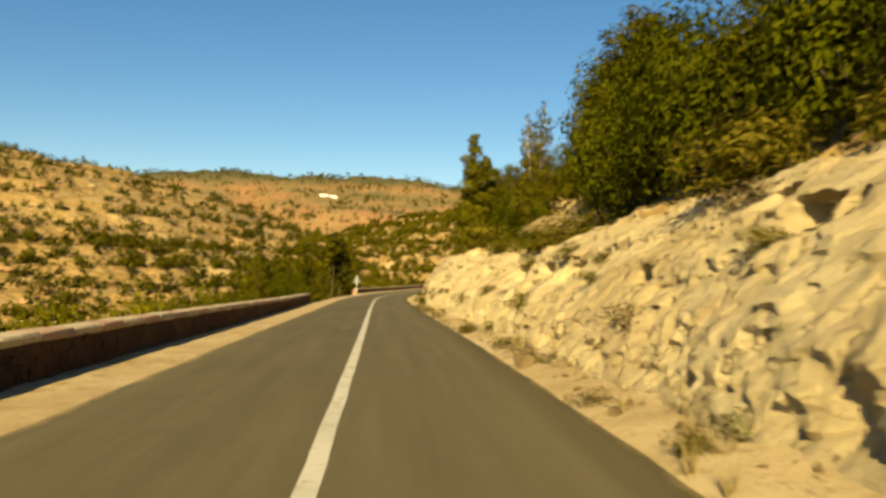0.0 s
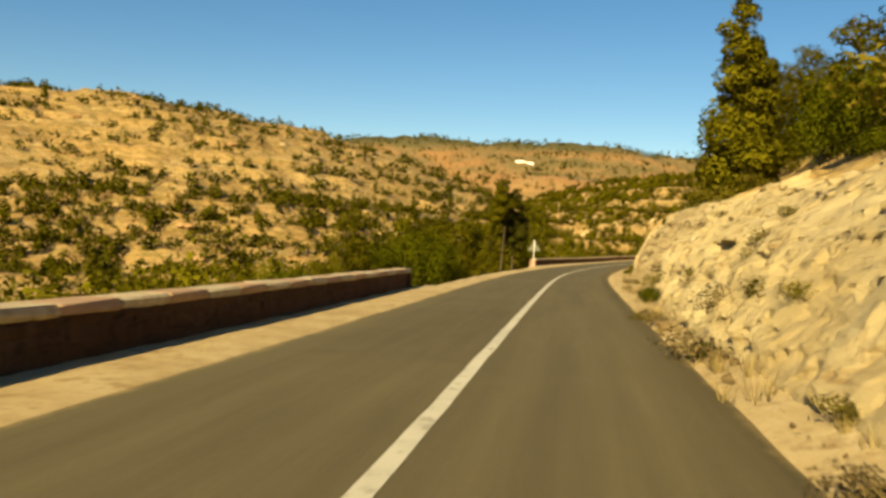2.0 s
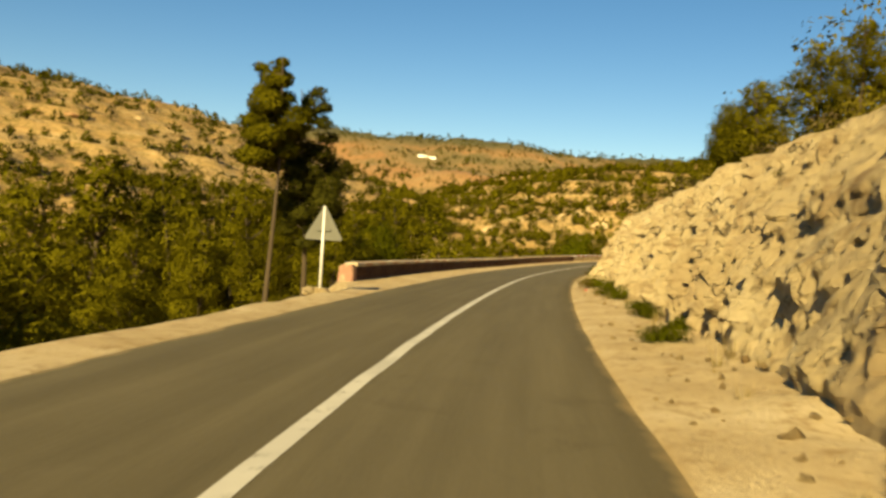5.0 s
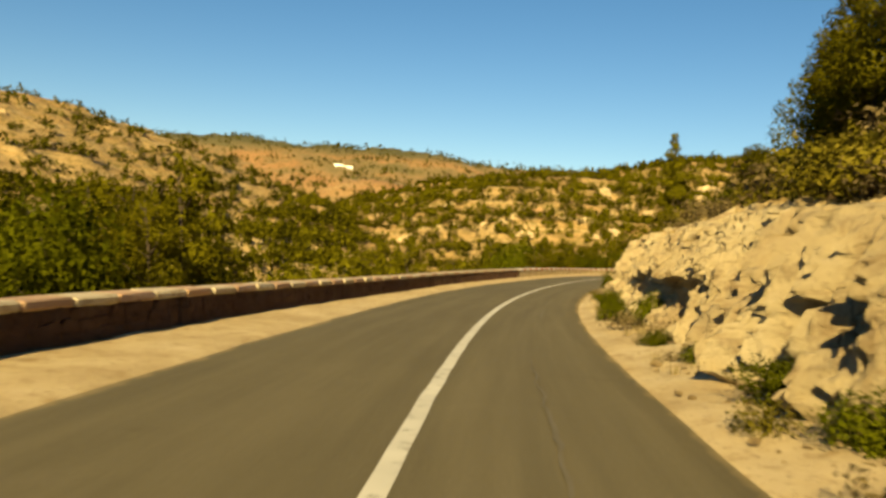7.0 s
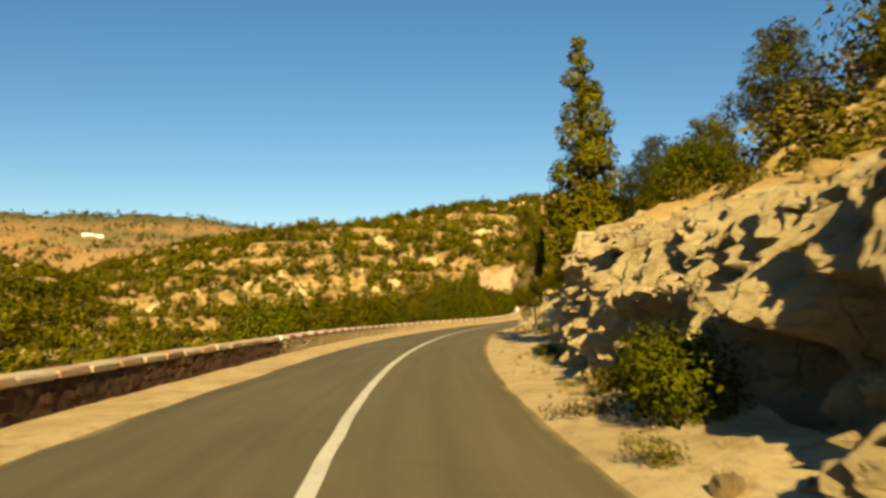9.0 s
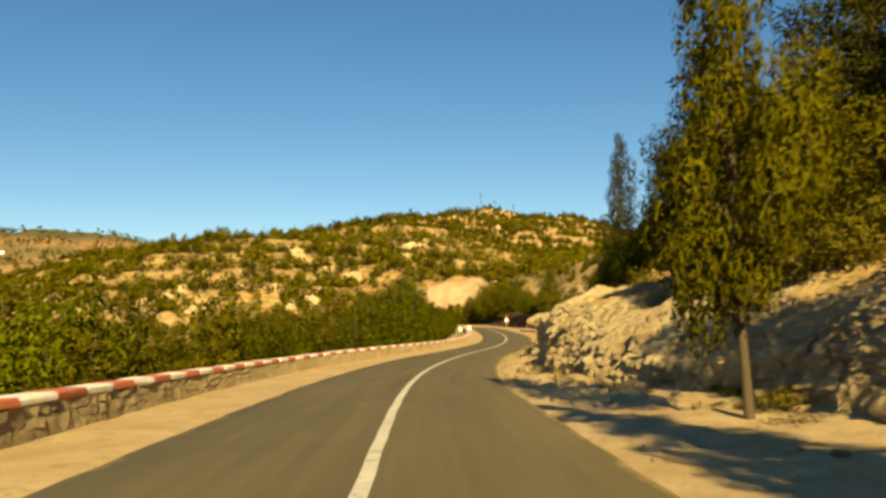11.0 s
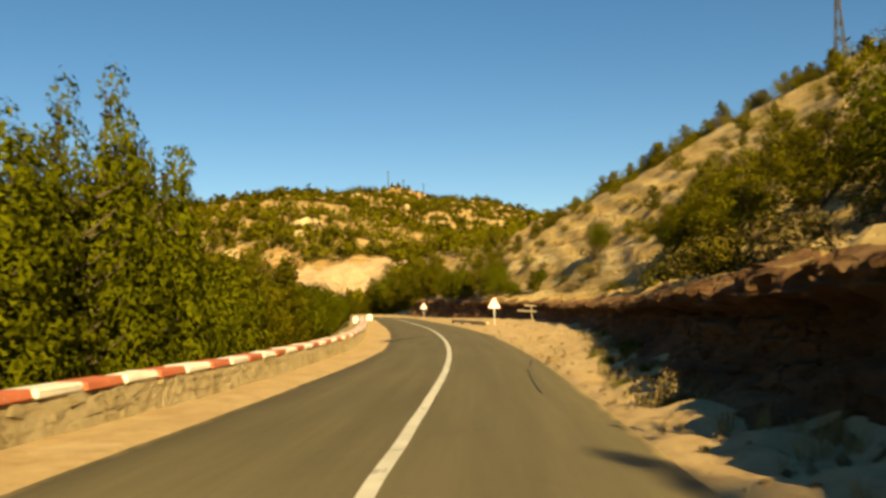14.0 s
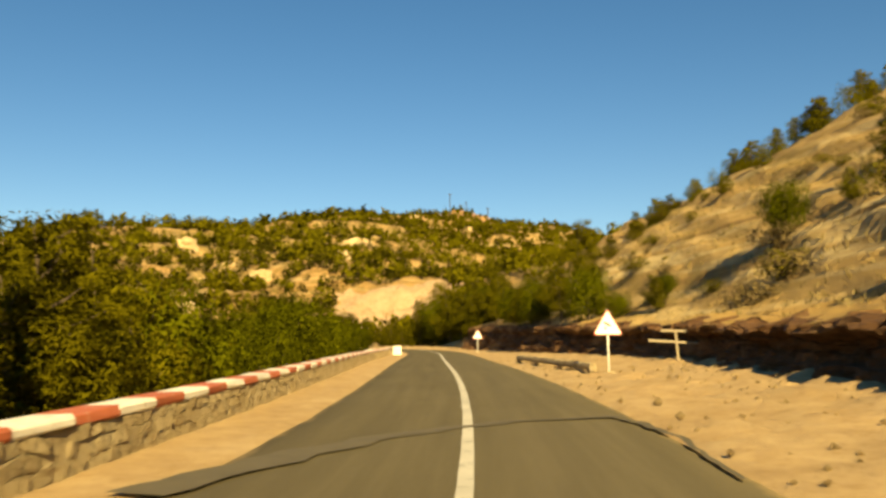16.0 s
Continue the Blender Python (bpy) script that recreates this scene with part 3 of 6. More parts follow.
def build_verges():
    s = np.arange(-30, 396, 0.5)
    n = len(s)
    ft = foot(s)
    k = np.linspace(0, 1, 15)
    er, el = edge_right(s)[:, None], edge_left(s)[:, None]
    U = er - 0.5 + k[None] * (ft[:, None] + 0.9 - er + 0.5)
    rough = fbm(np.repeat(s[:, None] * 0.9, 15, 1), U * 1.3, U * 0, 4)
    rim = smoothstep(-0.12, 0.12, U - er)
    heaps = np.interp(s, (184, 194, 290, 305), (1.0, 2.4, 2.4, 1.0))[:, None]
    Hr = -0.14 + 0.115 * rim + (rough * (0.03 + 0.10 * k[None]) * heaps + 0.34 * k[None] ** 2.2) * smoothstep(0, 0.4, U - er)
    right = ribbon("verge_right", s, lambda q: U, lambda q: Hr, SAND)
    tagged(right, "pale sandy gravel verge below the rock cut", "verge", kind="structure")
    k2 = np.linspace(0, 1, 15)
    U2 = el + 0.5 - k2[None] * (left_edge(s)[:, None] - 1.74 + el + 2.48)
    rough2 = fbm(np.repeat(s[:, None] * 0.9, 15, 1), U2 * 1.3, U2 * 0 + 5, 4)
    drop = np.clip(k2 - 0.72, 0, None) ** 1.0 * 3.0
    rim = smoothstep(-0.12, 0.12, el - U2)
    H2 = -0.14 + 0.115 * rim + rough2 * 0.05 * k2[None] * rim - drop[None] + 0.03 * k2[None]
    left = ribbon("verge_left", s, lambda q: U2[:, ::-1], lambda q: H2[:, ::-1], SAND)
    tagged(left, "pale sandy gravel verge along the parapet", "verge", kind="structure")


# dark niches in the rock: along the road, height, half width, half height, depth
BANK_NICHES = ((7.4, 1.75, 0.16, 0.36, 1.0), (8.3, 2.0, 0.5, 0.2, 0.6), (9.6, 2.3, 0.3, 0.13, 0.5), (12.2, 1.45, 0.5, 0.12, 0.4), (17.6, 1.5, 0.6, 0.2, 0.5), (20.6, 1.45, 0.55, 0.3, 0.7),
               (25.6, 1.7, 0.7, 0.16, 0.8), (24.0, 1.62, 0.8, 0.28, 1.2), (22.9, 1.3, 0.5, 0.28, 1.1), (47.0, 1.6, 1.3, 0.09, 0.5), (34.0, 1.9, 0.8, 0.1, 0.4))
COLUMN_NICHES = ((97.5, 1.35, 0.2, 0.34, 1.1), (95.2, 1.0, 0.28, 0.42, 1.2), (93.7, 1.65, 0.15, 0.34, 1.1), (92.7, 1.55, 0.17, 0.24, 1.1), (93.5, 0.7, 0.14, 0.6, 1.1), (92.2, 0.78, 0.18, 0.36, 1.1), (102.8, 1.8, 0.3, 0.2, 0.9),
                 (105.3, 0.67, 0.2, 0.24, 1.0), (102.9, 0.45, 0.18, 0.28, 1.0), (101.0, 0.76, 0.17, 0.28, 1.0), (109.8, 1.6, 0.11, 0.26, 0.9), (110.8, 0.32, 0.9, 0.15, 0.8), (108.8, 0.75, 0.12, 0.44, 1.0), (107.8, 1.1, 0.12, 0.3, 1.0),
                 (117.1, 1.0, 0.16, 0.22, 0.9), (115.9, 0.85, 0.24, 0.24, 1.0), (114.7, 1.0, 0.34, 0.2, 1.0))
LEDGE_NICHES = ((120.3, 0.8, 0.6, 0.44, 1.0), (122.2, 0.85, 0.2, 0.32, 1.0), (124.0, 0.66, 0.7, 0.46, 1.3), (125.9, 1.0, 0.7, 0.12, 0.8), (131.1, 2.05, 0.5, 0.17, 0.7), (129.1, 2.0, 0.3, 0.12, 0.6), (129.7, 0.88, 1.0, 0.17, 1.0),
                (131.5, 1.13, 0.8, 0.12, 0.8), (134.6, 0.95, 0.3, 0.33, 0.9), (138.8, 0.8, 0.22, 0.65, 1.0), (142.5, 0.8, 0.36, 0.3, 0.9))
BLUFF_NICHES = ((140.1, 0.55, 0.75, 0.66, 1.4), (137.9, 0.9, 0.28, 0.3, 0.9), (144.6, 0.6, 0.65, 0.6, 1.2), (139.5, 2.28, 0.5, 0.18, 0.7), (149.2, 1.8, 0.26, 0.36, 1.1), (147.4, 1.82, 0.2, 0.18, 0.9), (146.2, 2.05, 0.16, 0.15, 0.8),
                (146.1, 0.6, 0.8, 0.52, 1.5), (144.5, 1.2, 0.5, 0.3, 1.2), (148.4, 0.3, 0.7, 0.45, 1.2), (160.4, 0.62, 2.4, 0.72, 1.5), (154.4, 2.2, 0.85, 0.16, 1.0), (154.6, 0.35, 1.1, 0.45, 1.7), (152.6, 1.7, 0.35, 0.6, 1.3),
                (156.9, 2.05, 0.5, 0.3, 0.9), (154.9, 1.4, 0.6, 0.3, 1.0), (201.0, 0.75, 1.1, 0.42, 0.8), (198.2, 0.95, 0.6, 0.4, 0.7))


CUT_SURFACE, CUT_FACE = [], []


def on_cut(s, u):
    """The height of the rock and soil over the road, u metres right of it, behind the edge of the cut."""
    grid, U, Hh = CUT_SURFACE
    n = int(np.abs(grid - s).argmin())
    order = np.argsort(U[n])
    return float(np.interp(u, U[n][order], Hh[n][order]))


def m_shift(q):
    """Sets each column of blocks at its own height."""
    return 3.1 * wave(q * 0.21, 0 * q, 14, 2)


def blocks(S, V, wide, high, seed):
    """Broken blocks in uneven columns: a random number for each, and the place across and up it."""
    q = S / wide + 0.4 * wave(S / wide * 0.55, 0 * S, seed) + 0.09 * wave(S / wide * 1.3, V / high * 1.4, seed + 2, 2)
    i = np.floor(q)
    r = V / high * (0.7 + 0.6 * hashed(i, 0 * i, seed)) + 7 * hashed(i, 0 * i + 1, seed) + 0.10 * wave(S / wide * 1.1, V / high, seed + 4, 2)
    j = np.floor(r)
    return hashed(i, j, seed + 7), q - i, r - j


def build_cliff():
    s = np.concatenate([np.arange(-24, -4, 0.4), np.arange(-4, 86, 0.11), np.arange(86, 166, 0.075), np.arange(166, 262, 0.11), np.arange(262, 352, 0.3)])
    rows = 42
    back_k = np.concatenate([[0.01, 0.022, 0.036, 0.052, 0.07, 0.09], np.linspace(0.115, 1.0, 36)])
    k = np.concatenate([np.linspace(0, 1, rows), 1 + back_k])
    at = np.interp
    ft = foot(s)[:, None]
    hc = crest(s)[:, None] * (1 + 0.06 * wave(s * 0.35, 0 * s, 2, 4)[:, None])
    kk = np.clip(k, 0, 1)[None]
    back = np.clip(k - 1, 0, 1)[None]
    steep = at(s, (-30, 30, 60, 90, 110, 126, 136, 152, 158, 167, 175, 194, 198, 205, 209, 229, 237, 247, 258, 300), (2.5, 2.3, 2.0, 1.4, 1.1, 1.2, 1.4, 1.0, 0.8, 0.8, 1.8, 1.2, 0.8, 0.8, 0.9, 1.4, 1.9, 1.85, 1.6, 1.3))[:, None]
    lip = at(s, (-30, 202, 207, 300, 330), (0, 0, 0.6, 0.6, 0.3))[:, None]
    near = at(s, (-30, 185, 200, 350), (0.1, 0.1, -0.1, -0.15))[:, None]
    U = ft + near + steep * kk ** 1.6 - lip * smoothstep(0.66, 0.95, kk) * (1 - back) + lip * 0.5 * np.sin(np.pi * np.clip(kk / 0.8, 0, 1)) + back * 20.0
    join = crest(s)[:, None] - 0.5 + climb(U - ft - 2.0, s[:, None])
    Hface = -0.15 + (hc + 0.15) * (0.7 * kk + 0.3 * kk ** 0.5)
    w = smoothstep(0.05, 0.34, back)
    Hh = np.where(back > 0, (hc + back * 20 * 0.22) * (1 - w) + (join + 0.55) * w, Hface)
    S = np.repeat(s[:, None], len(k), 1)
    V = Hh + 0.8 * back * 20
    face = smoothstep(0, 0.10, kk) * (1 - smoothstep(0.01, 0.22, back))
    columns = at(s, (-30, 84, 93, 118, 125, 138, 165, 172, 196, 200, 206, 210, 350), (0, 0, 1, 1, 0.35, 0.7, 0.7, 0.15, 0.15, 0.6, 0.6, 0.3, 0.2))[:, None]
    warp = wave(S * 0.7, V * (0.7 - 0.5 * columns), 11, 3)
    lumps = wave(S * 0.5, V * 0.55, 21, 4, 0.5)
    grit = wave(S * 4.2, V * 4.2, 31, 2, 0.75)
    crease = 1 - np.abs(wave(S * 2.4, V * (2.4 - 1.5 * columns), 91, 3, 0.6)) * 1.6
    pits = smoothstep(0.22, 0.42, wave(S * 1.5, V * 1.7, 51, 3, 0.6))
    pitted = at(s, (-30, 60, 90, 125, 135, 165, 172, 350), (0.25, 0.25, 0.3, 0.5, 1.1, 1.1, 0.5, 0.8))[:, None]
    beds = wave(V * 1.7 + 0.35 * lumps, S * 0.10, 61, 3, 0.6)
    flute = wave(S * 1.8 + warp * 0.3, V * 0.16, 71, 3, 0.6)
    _, m2, l2 = cells(S * 2.6 + warp * 0.4, V * 2.2 + m_shift(S * 2.1), 3)

    def zone(*stops):
        return at(s, *zip(*stops))[:, None]
    loose = zone((-30, 1), (62, 1), (84, 0.2), (90, 0))                     # the crumbling bank
    column = zone((82, 0), (90, 1), (117, 1), (123, 0.3), (132, 0.35), (136, 0.75), (150, 0.6), (156, 0.25), (170, 0), (190, 0), (194, 0.5), (205, 0.5), (207, 0))
    blocky = zone((116, 0), (122, 0.5), (134, 0.3), (150, 0.4), (155, 0.9), (168, 0.9), (174, 0.4), (192, 0.3), (205, 0.2), (207.5, 1), (217, 1), (222, 0.3), (300, 0.3))
    layered = zone((206, 0), (212, 0.4), (220, 1), (300, 1), (345, 0.6))
    push = (0.20 - 0.10 * blocky) * lumps - (crease - 0.6) * 0.03 + grit * 0.06 + pits * 0.22 * pitted + beds * 0.08 * (1.3 - columns)
    push = push + loose * (0.04 * l2 + 0.16 * beds * smoothstep(0.45, 0.8, kk) + 0.10 * smoothstep(0.1, 0.5, wave(S * 0.9, V * 1.6, 37, 3, 0.6)))
    for weight, wide, high, seed, out, turn, hang in ((column, 0.56, 2.2, 101, 0.46, 0.30, 0.06), (column, 0.24, 0.70, 111, 0.18, 0.15, 0.06),
                                                      (blocky, 0.95, 0.75, 121, 0.52, 0.36, 0.10), (blocky, 0.42, 0.36, 126, 0.26, 0.20, 0.08), (blocky, 0.22, 0.18, 131, 0.16, 0.12, 0.05),
                                                      (layered, 2.1, 0.34, 141, 0.34, 0.16, 0.20), (layered, 0.6, 0.20, 151, 0.12, 0.10, 0.08)):
        m, fx, fy = blocks(S, V, wide, high, seed)
        push = push + weight * (out * (m - 0.5) - turn * (fx - 0.5) - hang * (fy - 0.5))
    push = push + columns * flute * 0.08
    # fine drip-worn fluting and jagged edges
    jagged = zone((84, 0), (90, 0.6), (118, 0.6), (134, 0.6), (140, 1), (164, 1), (170, 0.4), (204, 0.4), (216, 0.7), (222, 0.4), (262, 0.3), (285, 0))
    push = push + jagged * (0.26 * np.abs(wave(S * 2.4, V * 0.8, 201, 2, 0.6)) - 0.07 + 0.12 * wave(S * 5.2, V * 3.2, 211, 2, 0.7))
    rib = smoothstep(0.28, 0.42, blocks(S, V, 0.8, 3.0, 161)[0])
    # a ledge that overhangs the niches of the first bluff
    push = push + zone((119, 0), (122, 1), (133, 1), (137, 0)) * 0.42 * (1 - smoothstep(0.44, 0.52, kk + 0.12 * lumps)) * smoothstep(0.05, 0.30, kk)
    # the hollowed foot of the last bluff
    push = push + zone((132, 0), (139, 0.6), (147, 0.9), (162, 1.2), (167, 0)) * 0.75 * rib * smoothstep(0.0, 0.08, kk) * (1 - smoothstep(0.44, 0.54, kk + 0.12 * lumps + 0.08 * flute)) * np.clip(0.45 + 1.7 * wave(S * 0.42, V * 0.15, 81, 2), 0, 1)
    # the ledge over the brown cut
    push = push + zone((216, 0), (222, 1), (262, 1), (290, 0.5)) * 0.35 * (1 - smoothstep(0.72, 0.84, kk + 0.08 * lumps)) * smoothstep(0.0, 0.2, kk)
    push = np.clip(push, -0.8, 1.7)
    q, g = S + 0.12 * warp + 0.05 * grit, Hh + 0.12 * lumps + 0.05 * grit
    slots = random.Random(31)
    narrow = [(c + slots.uniform(-0.4, 0.4), slots.uniform(0.5, 2.0), slots.uniform(0.07, 0.15), slots.uniform(0.2, 0.65), slots.uniform(0.6, 1.1)) for c in list(np.arange(86, 121, 0.62)) + list(np.arange(134, 166, 1.3))]
    for c, h, ws, wh, deep in BANK_NICHES + COLUMN_NICHES + LEDGE_NICHES + BLUFF_NICHES + tuple(narrow):
        push = push + deep * np.exp(-(((q - c) / ws) ** 6 + ((g - h) / wh) ** 6))
    U = U + face * push
    top = smoothstep(0, 0.06, back) * (1 - smoothstep(0.75, 1, back)) * at(s, (262, 285), (1, 0.45))[:, None]
    Hh = Hh + face * (grit * 0.06 + lumps * 0.14 * kk) + top * (lumps * 0.26 + grit * 0.13 + (m2 - 0.5) * 0.22)
    Hh[:, 0] = -0.4
    Hh[:, -1] -= 1.2
    CUT_FACE.extend((s, U[:, :rows].copy(), Hh[:, :rows].copy()))
    CUT_SURFACE.extend((s, U[:, rows - 1:], Hh[:, rows - 1:]))
    rockface = ribbon("rock_cliff", s, lambda q: U, lambda q: Hh, CLIFF)
    rockface.data.polygons.foreach_set("use_smooth", np.zeros(len(rockface.data.polygons), dtype=bool))
    rockface.data.materials.append(SOIL)
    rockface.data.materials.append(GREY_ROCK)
    rockface.data.materials.append(BLUFF)
    mi = np.zeros((len(s) - 1, len(k) - 1), dtype=np.int32)
    ragged = s[:-1, None] + 1.6 * wave(S * 0.35, V * 0.5, 17, 2)[:-1, :-1]
    mi[ragged > 57] = 3
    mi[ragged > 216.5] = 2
    edge = (rows + 2 + wave(s * 0.6, 0 * s, 1, 4) * 4).astype(int)
    for n in range(len(s) - 1):
        mi[n, edge[n]:] = 1
    rockface.data.polygons.foreach_set("material_index", mi.ravel())
    tagged(rockface, "rugged pale limestone road cut with fissures and overhangs", "cliff", kind="structure")


# ---- parapet walls ----
def block_mesh(name, material, lx, ly, lz, seed, jitter=0.02, bev=0.03):
    bm = bmesh.new()
    bmesh.ops.create_cube(bm, size=1)
    bmesh.ops.scale(bm, vec=(lx, ly, lz), verts=bm.verts)
    bmesh.ops.bevel(bm, geom=bm.edges[:], offset=bev, segments=1, affect='EDGES')
    r = random.Random(seed)
    for v in bm.verts:
        v.co += Vector((r.uniform(-jitter, jitter), r.uniform(-jitter, jitter), r.uniform(-jitter, jitter)))
    me = bpy.data.meshes.new(name)
    bm.to_mesh(me)
    bm.free()
    me.materials.append(material)
    return me


WALL_H, COPING = 0.46, 0.125
WALL_FACE = ((-24, -3.7), (23, -3.76), (44, -3.9), (55, -4.0), (102, -4.54), (112, -4.6), (120, -4.57), (128, -4.45), (138, -4.2), (150, -4.15), (160, -4.02), (166, -4.08), (176, -4.35),
             (190, -4.75), (200, -4.9), (212, -4.78), (222, -4.42), (232, -4.2), (240, -3.95), (248, -3.86), (256, -3.68), (264, -3.82), (274, -3.98), (300, -4.1), (331, -4.2))


def wall_u(s):
    """How far the middle of the parapet stands from the road's centre line."""
    return np.interp(s, *zip(*WALL_FACE)) - 0.2




def build_wall(name, s0, s1, first, label, red, white, stone):
    wall = new(name)
    wall.matrix_world = Matrix.Translation(on_road(s0, wall_u(s0)))
    tagged(wall, label, "wall", kind="structure")
    inv = wall.matrix_world.inverted()
    # the body of rubble masonry
    s = np.arange(s0, s1 + 0.01, 0.5)
    x, y, z, nx, ny = road_frame(s)
    prof = [(0.21, -0.25), (0.20, 0.1), (0.19, 0.28), (0.18, WALL_H), (-0.18, WALL_H), (-0.2, 0.1), (-0.24, -1.2)]
    U = np.array([p[0] for p in prof])[None] + wall_u(s)[:, None] + fbm(np.repeat(s[:, None], len(prof), 1), np.repeat(np.arange(len(prof))[None] * 3.0, len(s), 0), np.zeros((len(s), len(prof))), 4) * 0.02
    Z = np.array([p[1] for p in prof])[None] + 0 * U
    V = np.stack([x[:, None] + nx[:, None] * U, y[:, None] + ny[:, None] * U, z[:, None] + Z], -1) - np.array(wall.matrix_world.translation)
    n, c = U.shape
    F = strip_faces(n, c)
    caps = [[0, 1, 2, 3], [0, 3, 4, 5], [(n - 1) * c + i for i in (3, 2, 1, 0)], [(n - 1) * c + i for i in (5, 4, 3, 0)]]
    child("masonry", mesh_np("masonry", V, np.concatenate([F, np.array(caps)]), stone), wall)
    # coping blocks, painted red and white in turn
    step = 1.17
    reds = [block_mesh("coping_block", red, 0.46, step - 0.02, COPING, 40 + i, 0.012) for i in range(3)]
    whites = [block_mesh("coping_block", white, 0.46, step - 0.02, COPING, 50 + i, 0.012) for i in range(3)]
    i, q = 0, s0 + step / 2
    r = random.Random(first)
    while q < s1:
        ob = new("coping_block", ((reds if i % 2 == first else whites)[r.randrange(3)]))
        ob.parent = wall
        ob.matrix_basis = inv @ Matrix.Translation(on_road(q, wall_u(q), WALL_H + COPING / 2 - 0.01)) @ pose(0, 0, 0, fall_at(q) + r.uniform(-0.25, 0.25), r.uniform(-0.8, 0.8), yaw_at(q) + r.uniform(-0.5, 0.5))
        i += 1
        q += step
    return wall


def wall_stones(wall, s0, s1, single, stone):
    """Rough stones set in the face: objects of their own within the stretch `single`, one joined part elsewhere."""
    q = random.Random(int(s0) + 77)
    shapes = [block_mesh("facing_stone", stone, 0.09, 1.0, 1.0, 60 + i, 0.02, 0.02) for i in range(6)]
    for me in shapes:
        for v in me.vertices:
            v.co.y += q.uniform(-0.07, 0.07)
            v.co.z += q.uniform(-0.07, 0.07)
    inv = wall.matrix_world.inverted()
    V, F, o = [], [], 0
    for z0, z1 in ((-0.04, 0.14), (0.14, 0.30), (0.30, 0.45)):
        s = s0 + q.uniform(0.1, 0.4)
        while s < s1 - 0.3:
            w = q.uniform(0.16, 0.5)
            hgt = (z1 - z0) * q.uniform(0.86, 1.02)
            m = inv @ Matrix.Translation(on_road(s + w / 2, wall_u(s + w / 2) + 0.160 + q.uniform(-0.008, 0.012), (z0 + z1) / 2 + q.uniform(-0.012, 0.012))) @ pose(0, 0, 0, q.uniform(-14, 14), 0, yaw_at(s) + q.uniform(-3, 3)) @ Matrix.Diagonal((1, w * 0.94, hgt, 1))
            me = shapes[q.randrange(6)]
            if single[0] < s < single[1]:
                ob = new("facing_stone", me)
                ob.parent = wall
                ob.matrix_basis = m
            else:
                V += [tuple(m @ v.co) for v in me.vertices]
                F += [[o + k for k in p.vertices] for p in me.polygons]
                o += len(me.vertices)
            s += w
    if V:
        me = bpy.data.meshes.new("stone_facing")
        me.from_pydata(V, [], F)
        me.materials.append(stone)
        ob = child("stone_facing", me, wall)
        ob["kind"] = "stuff"


# ---- vegetation ----
def leaves(rng, blobs, n, size, up=0.35, shell=0.5, slim=1.0):
    """Leaf sprays round the blobs (x, y, z, rx, ry, rz)."""
    blobs = np.asarray(blobs, dtype=float)
    w = (blobs[:, 3] * blobs[:, 4] + blobs[:, 3] * blobs[:, 5])
    pick = rng.choice(len(blobs), n, p=w / w.sum())
    d = rng.normal(size=(n, 3))
    d /= np.linalg.norm(d, axis=1)[:, None]
    r = shell + (1.0 - shell) * rng.random(n) ** 0.6
    b = blobs[pick]
    lump = 1 + 0.13 * np.sin(d[:, 0] * 5 + pick) * np.cos(d[:, 1] * 4 + pick * 2)
    c = b[:, :3] + d * b[:, 3:] * (r * lump)[:, None]
    nrm = d * 1.0 + rng.normal(size=(n, 3)) * 0.5 + np.array([0, 0, up])
    nrm /= np.linalg.norm(nrm, axis=1)[:, None]
    a = np.cross(nrm, rng.normal(size=(n, 3)))
    a /= np.linalg.norm(a, axis=1)[:, None]
    e = np.cross(nrm, a)
    l = size * rng.uniform(0.6, 1.4, n)[:, None]
    v = np.stack([c - a * l * 0.5 - e * l * 0.24 * slim, c + a * l * 0.62 - nrm * l * 0.1, c - a * l * 0.3 + e * l * 0.34 * slim], 1)
    soft = d + rng.normal(size=(n, 3)) * 0.32 + np.array([0, 0, up * 0.6])
    soft /= np.linalg.norm(soft, axis=1)[:, None]
    return v.reshape(-1, 3), np.arange(3 * n).reshape(-1, 3), np.repeat(soft, 3, 0)


def tube(bm, pts, radii, sides=7):
    rings = []
    for i, (p, r) in enumerate(zip(pts, radii)):
        p = Vector(p)
        d = (Vector(pts[min(i + 1, len(pts) - 1)]) - Vector(pts[max(i - 1, 0)])).normalized()
        a = d.orthogonal().normalized()
        b = d.cross(a)
        rings.append([bm.verts.new(p + (a * math.cos(t) + b * math.sin(t)) * r) for t in (2 * math.pi * k / sides for k in range(sides))])
    for q, w in zip(rings[:-1], rings[1:]):
        for k in range(sides):
            bm.faces.new((q[k], q[(k + 1) % sides], w[(k + 1) % sides], w[k]))
    bm.faces.new(rings[-1])
    bm.faces.new(rings[0][::-1])


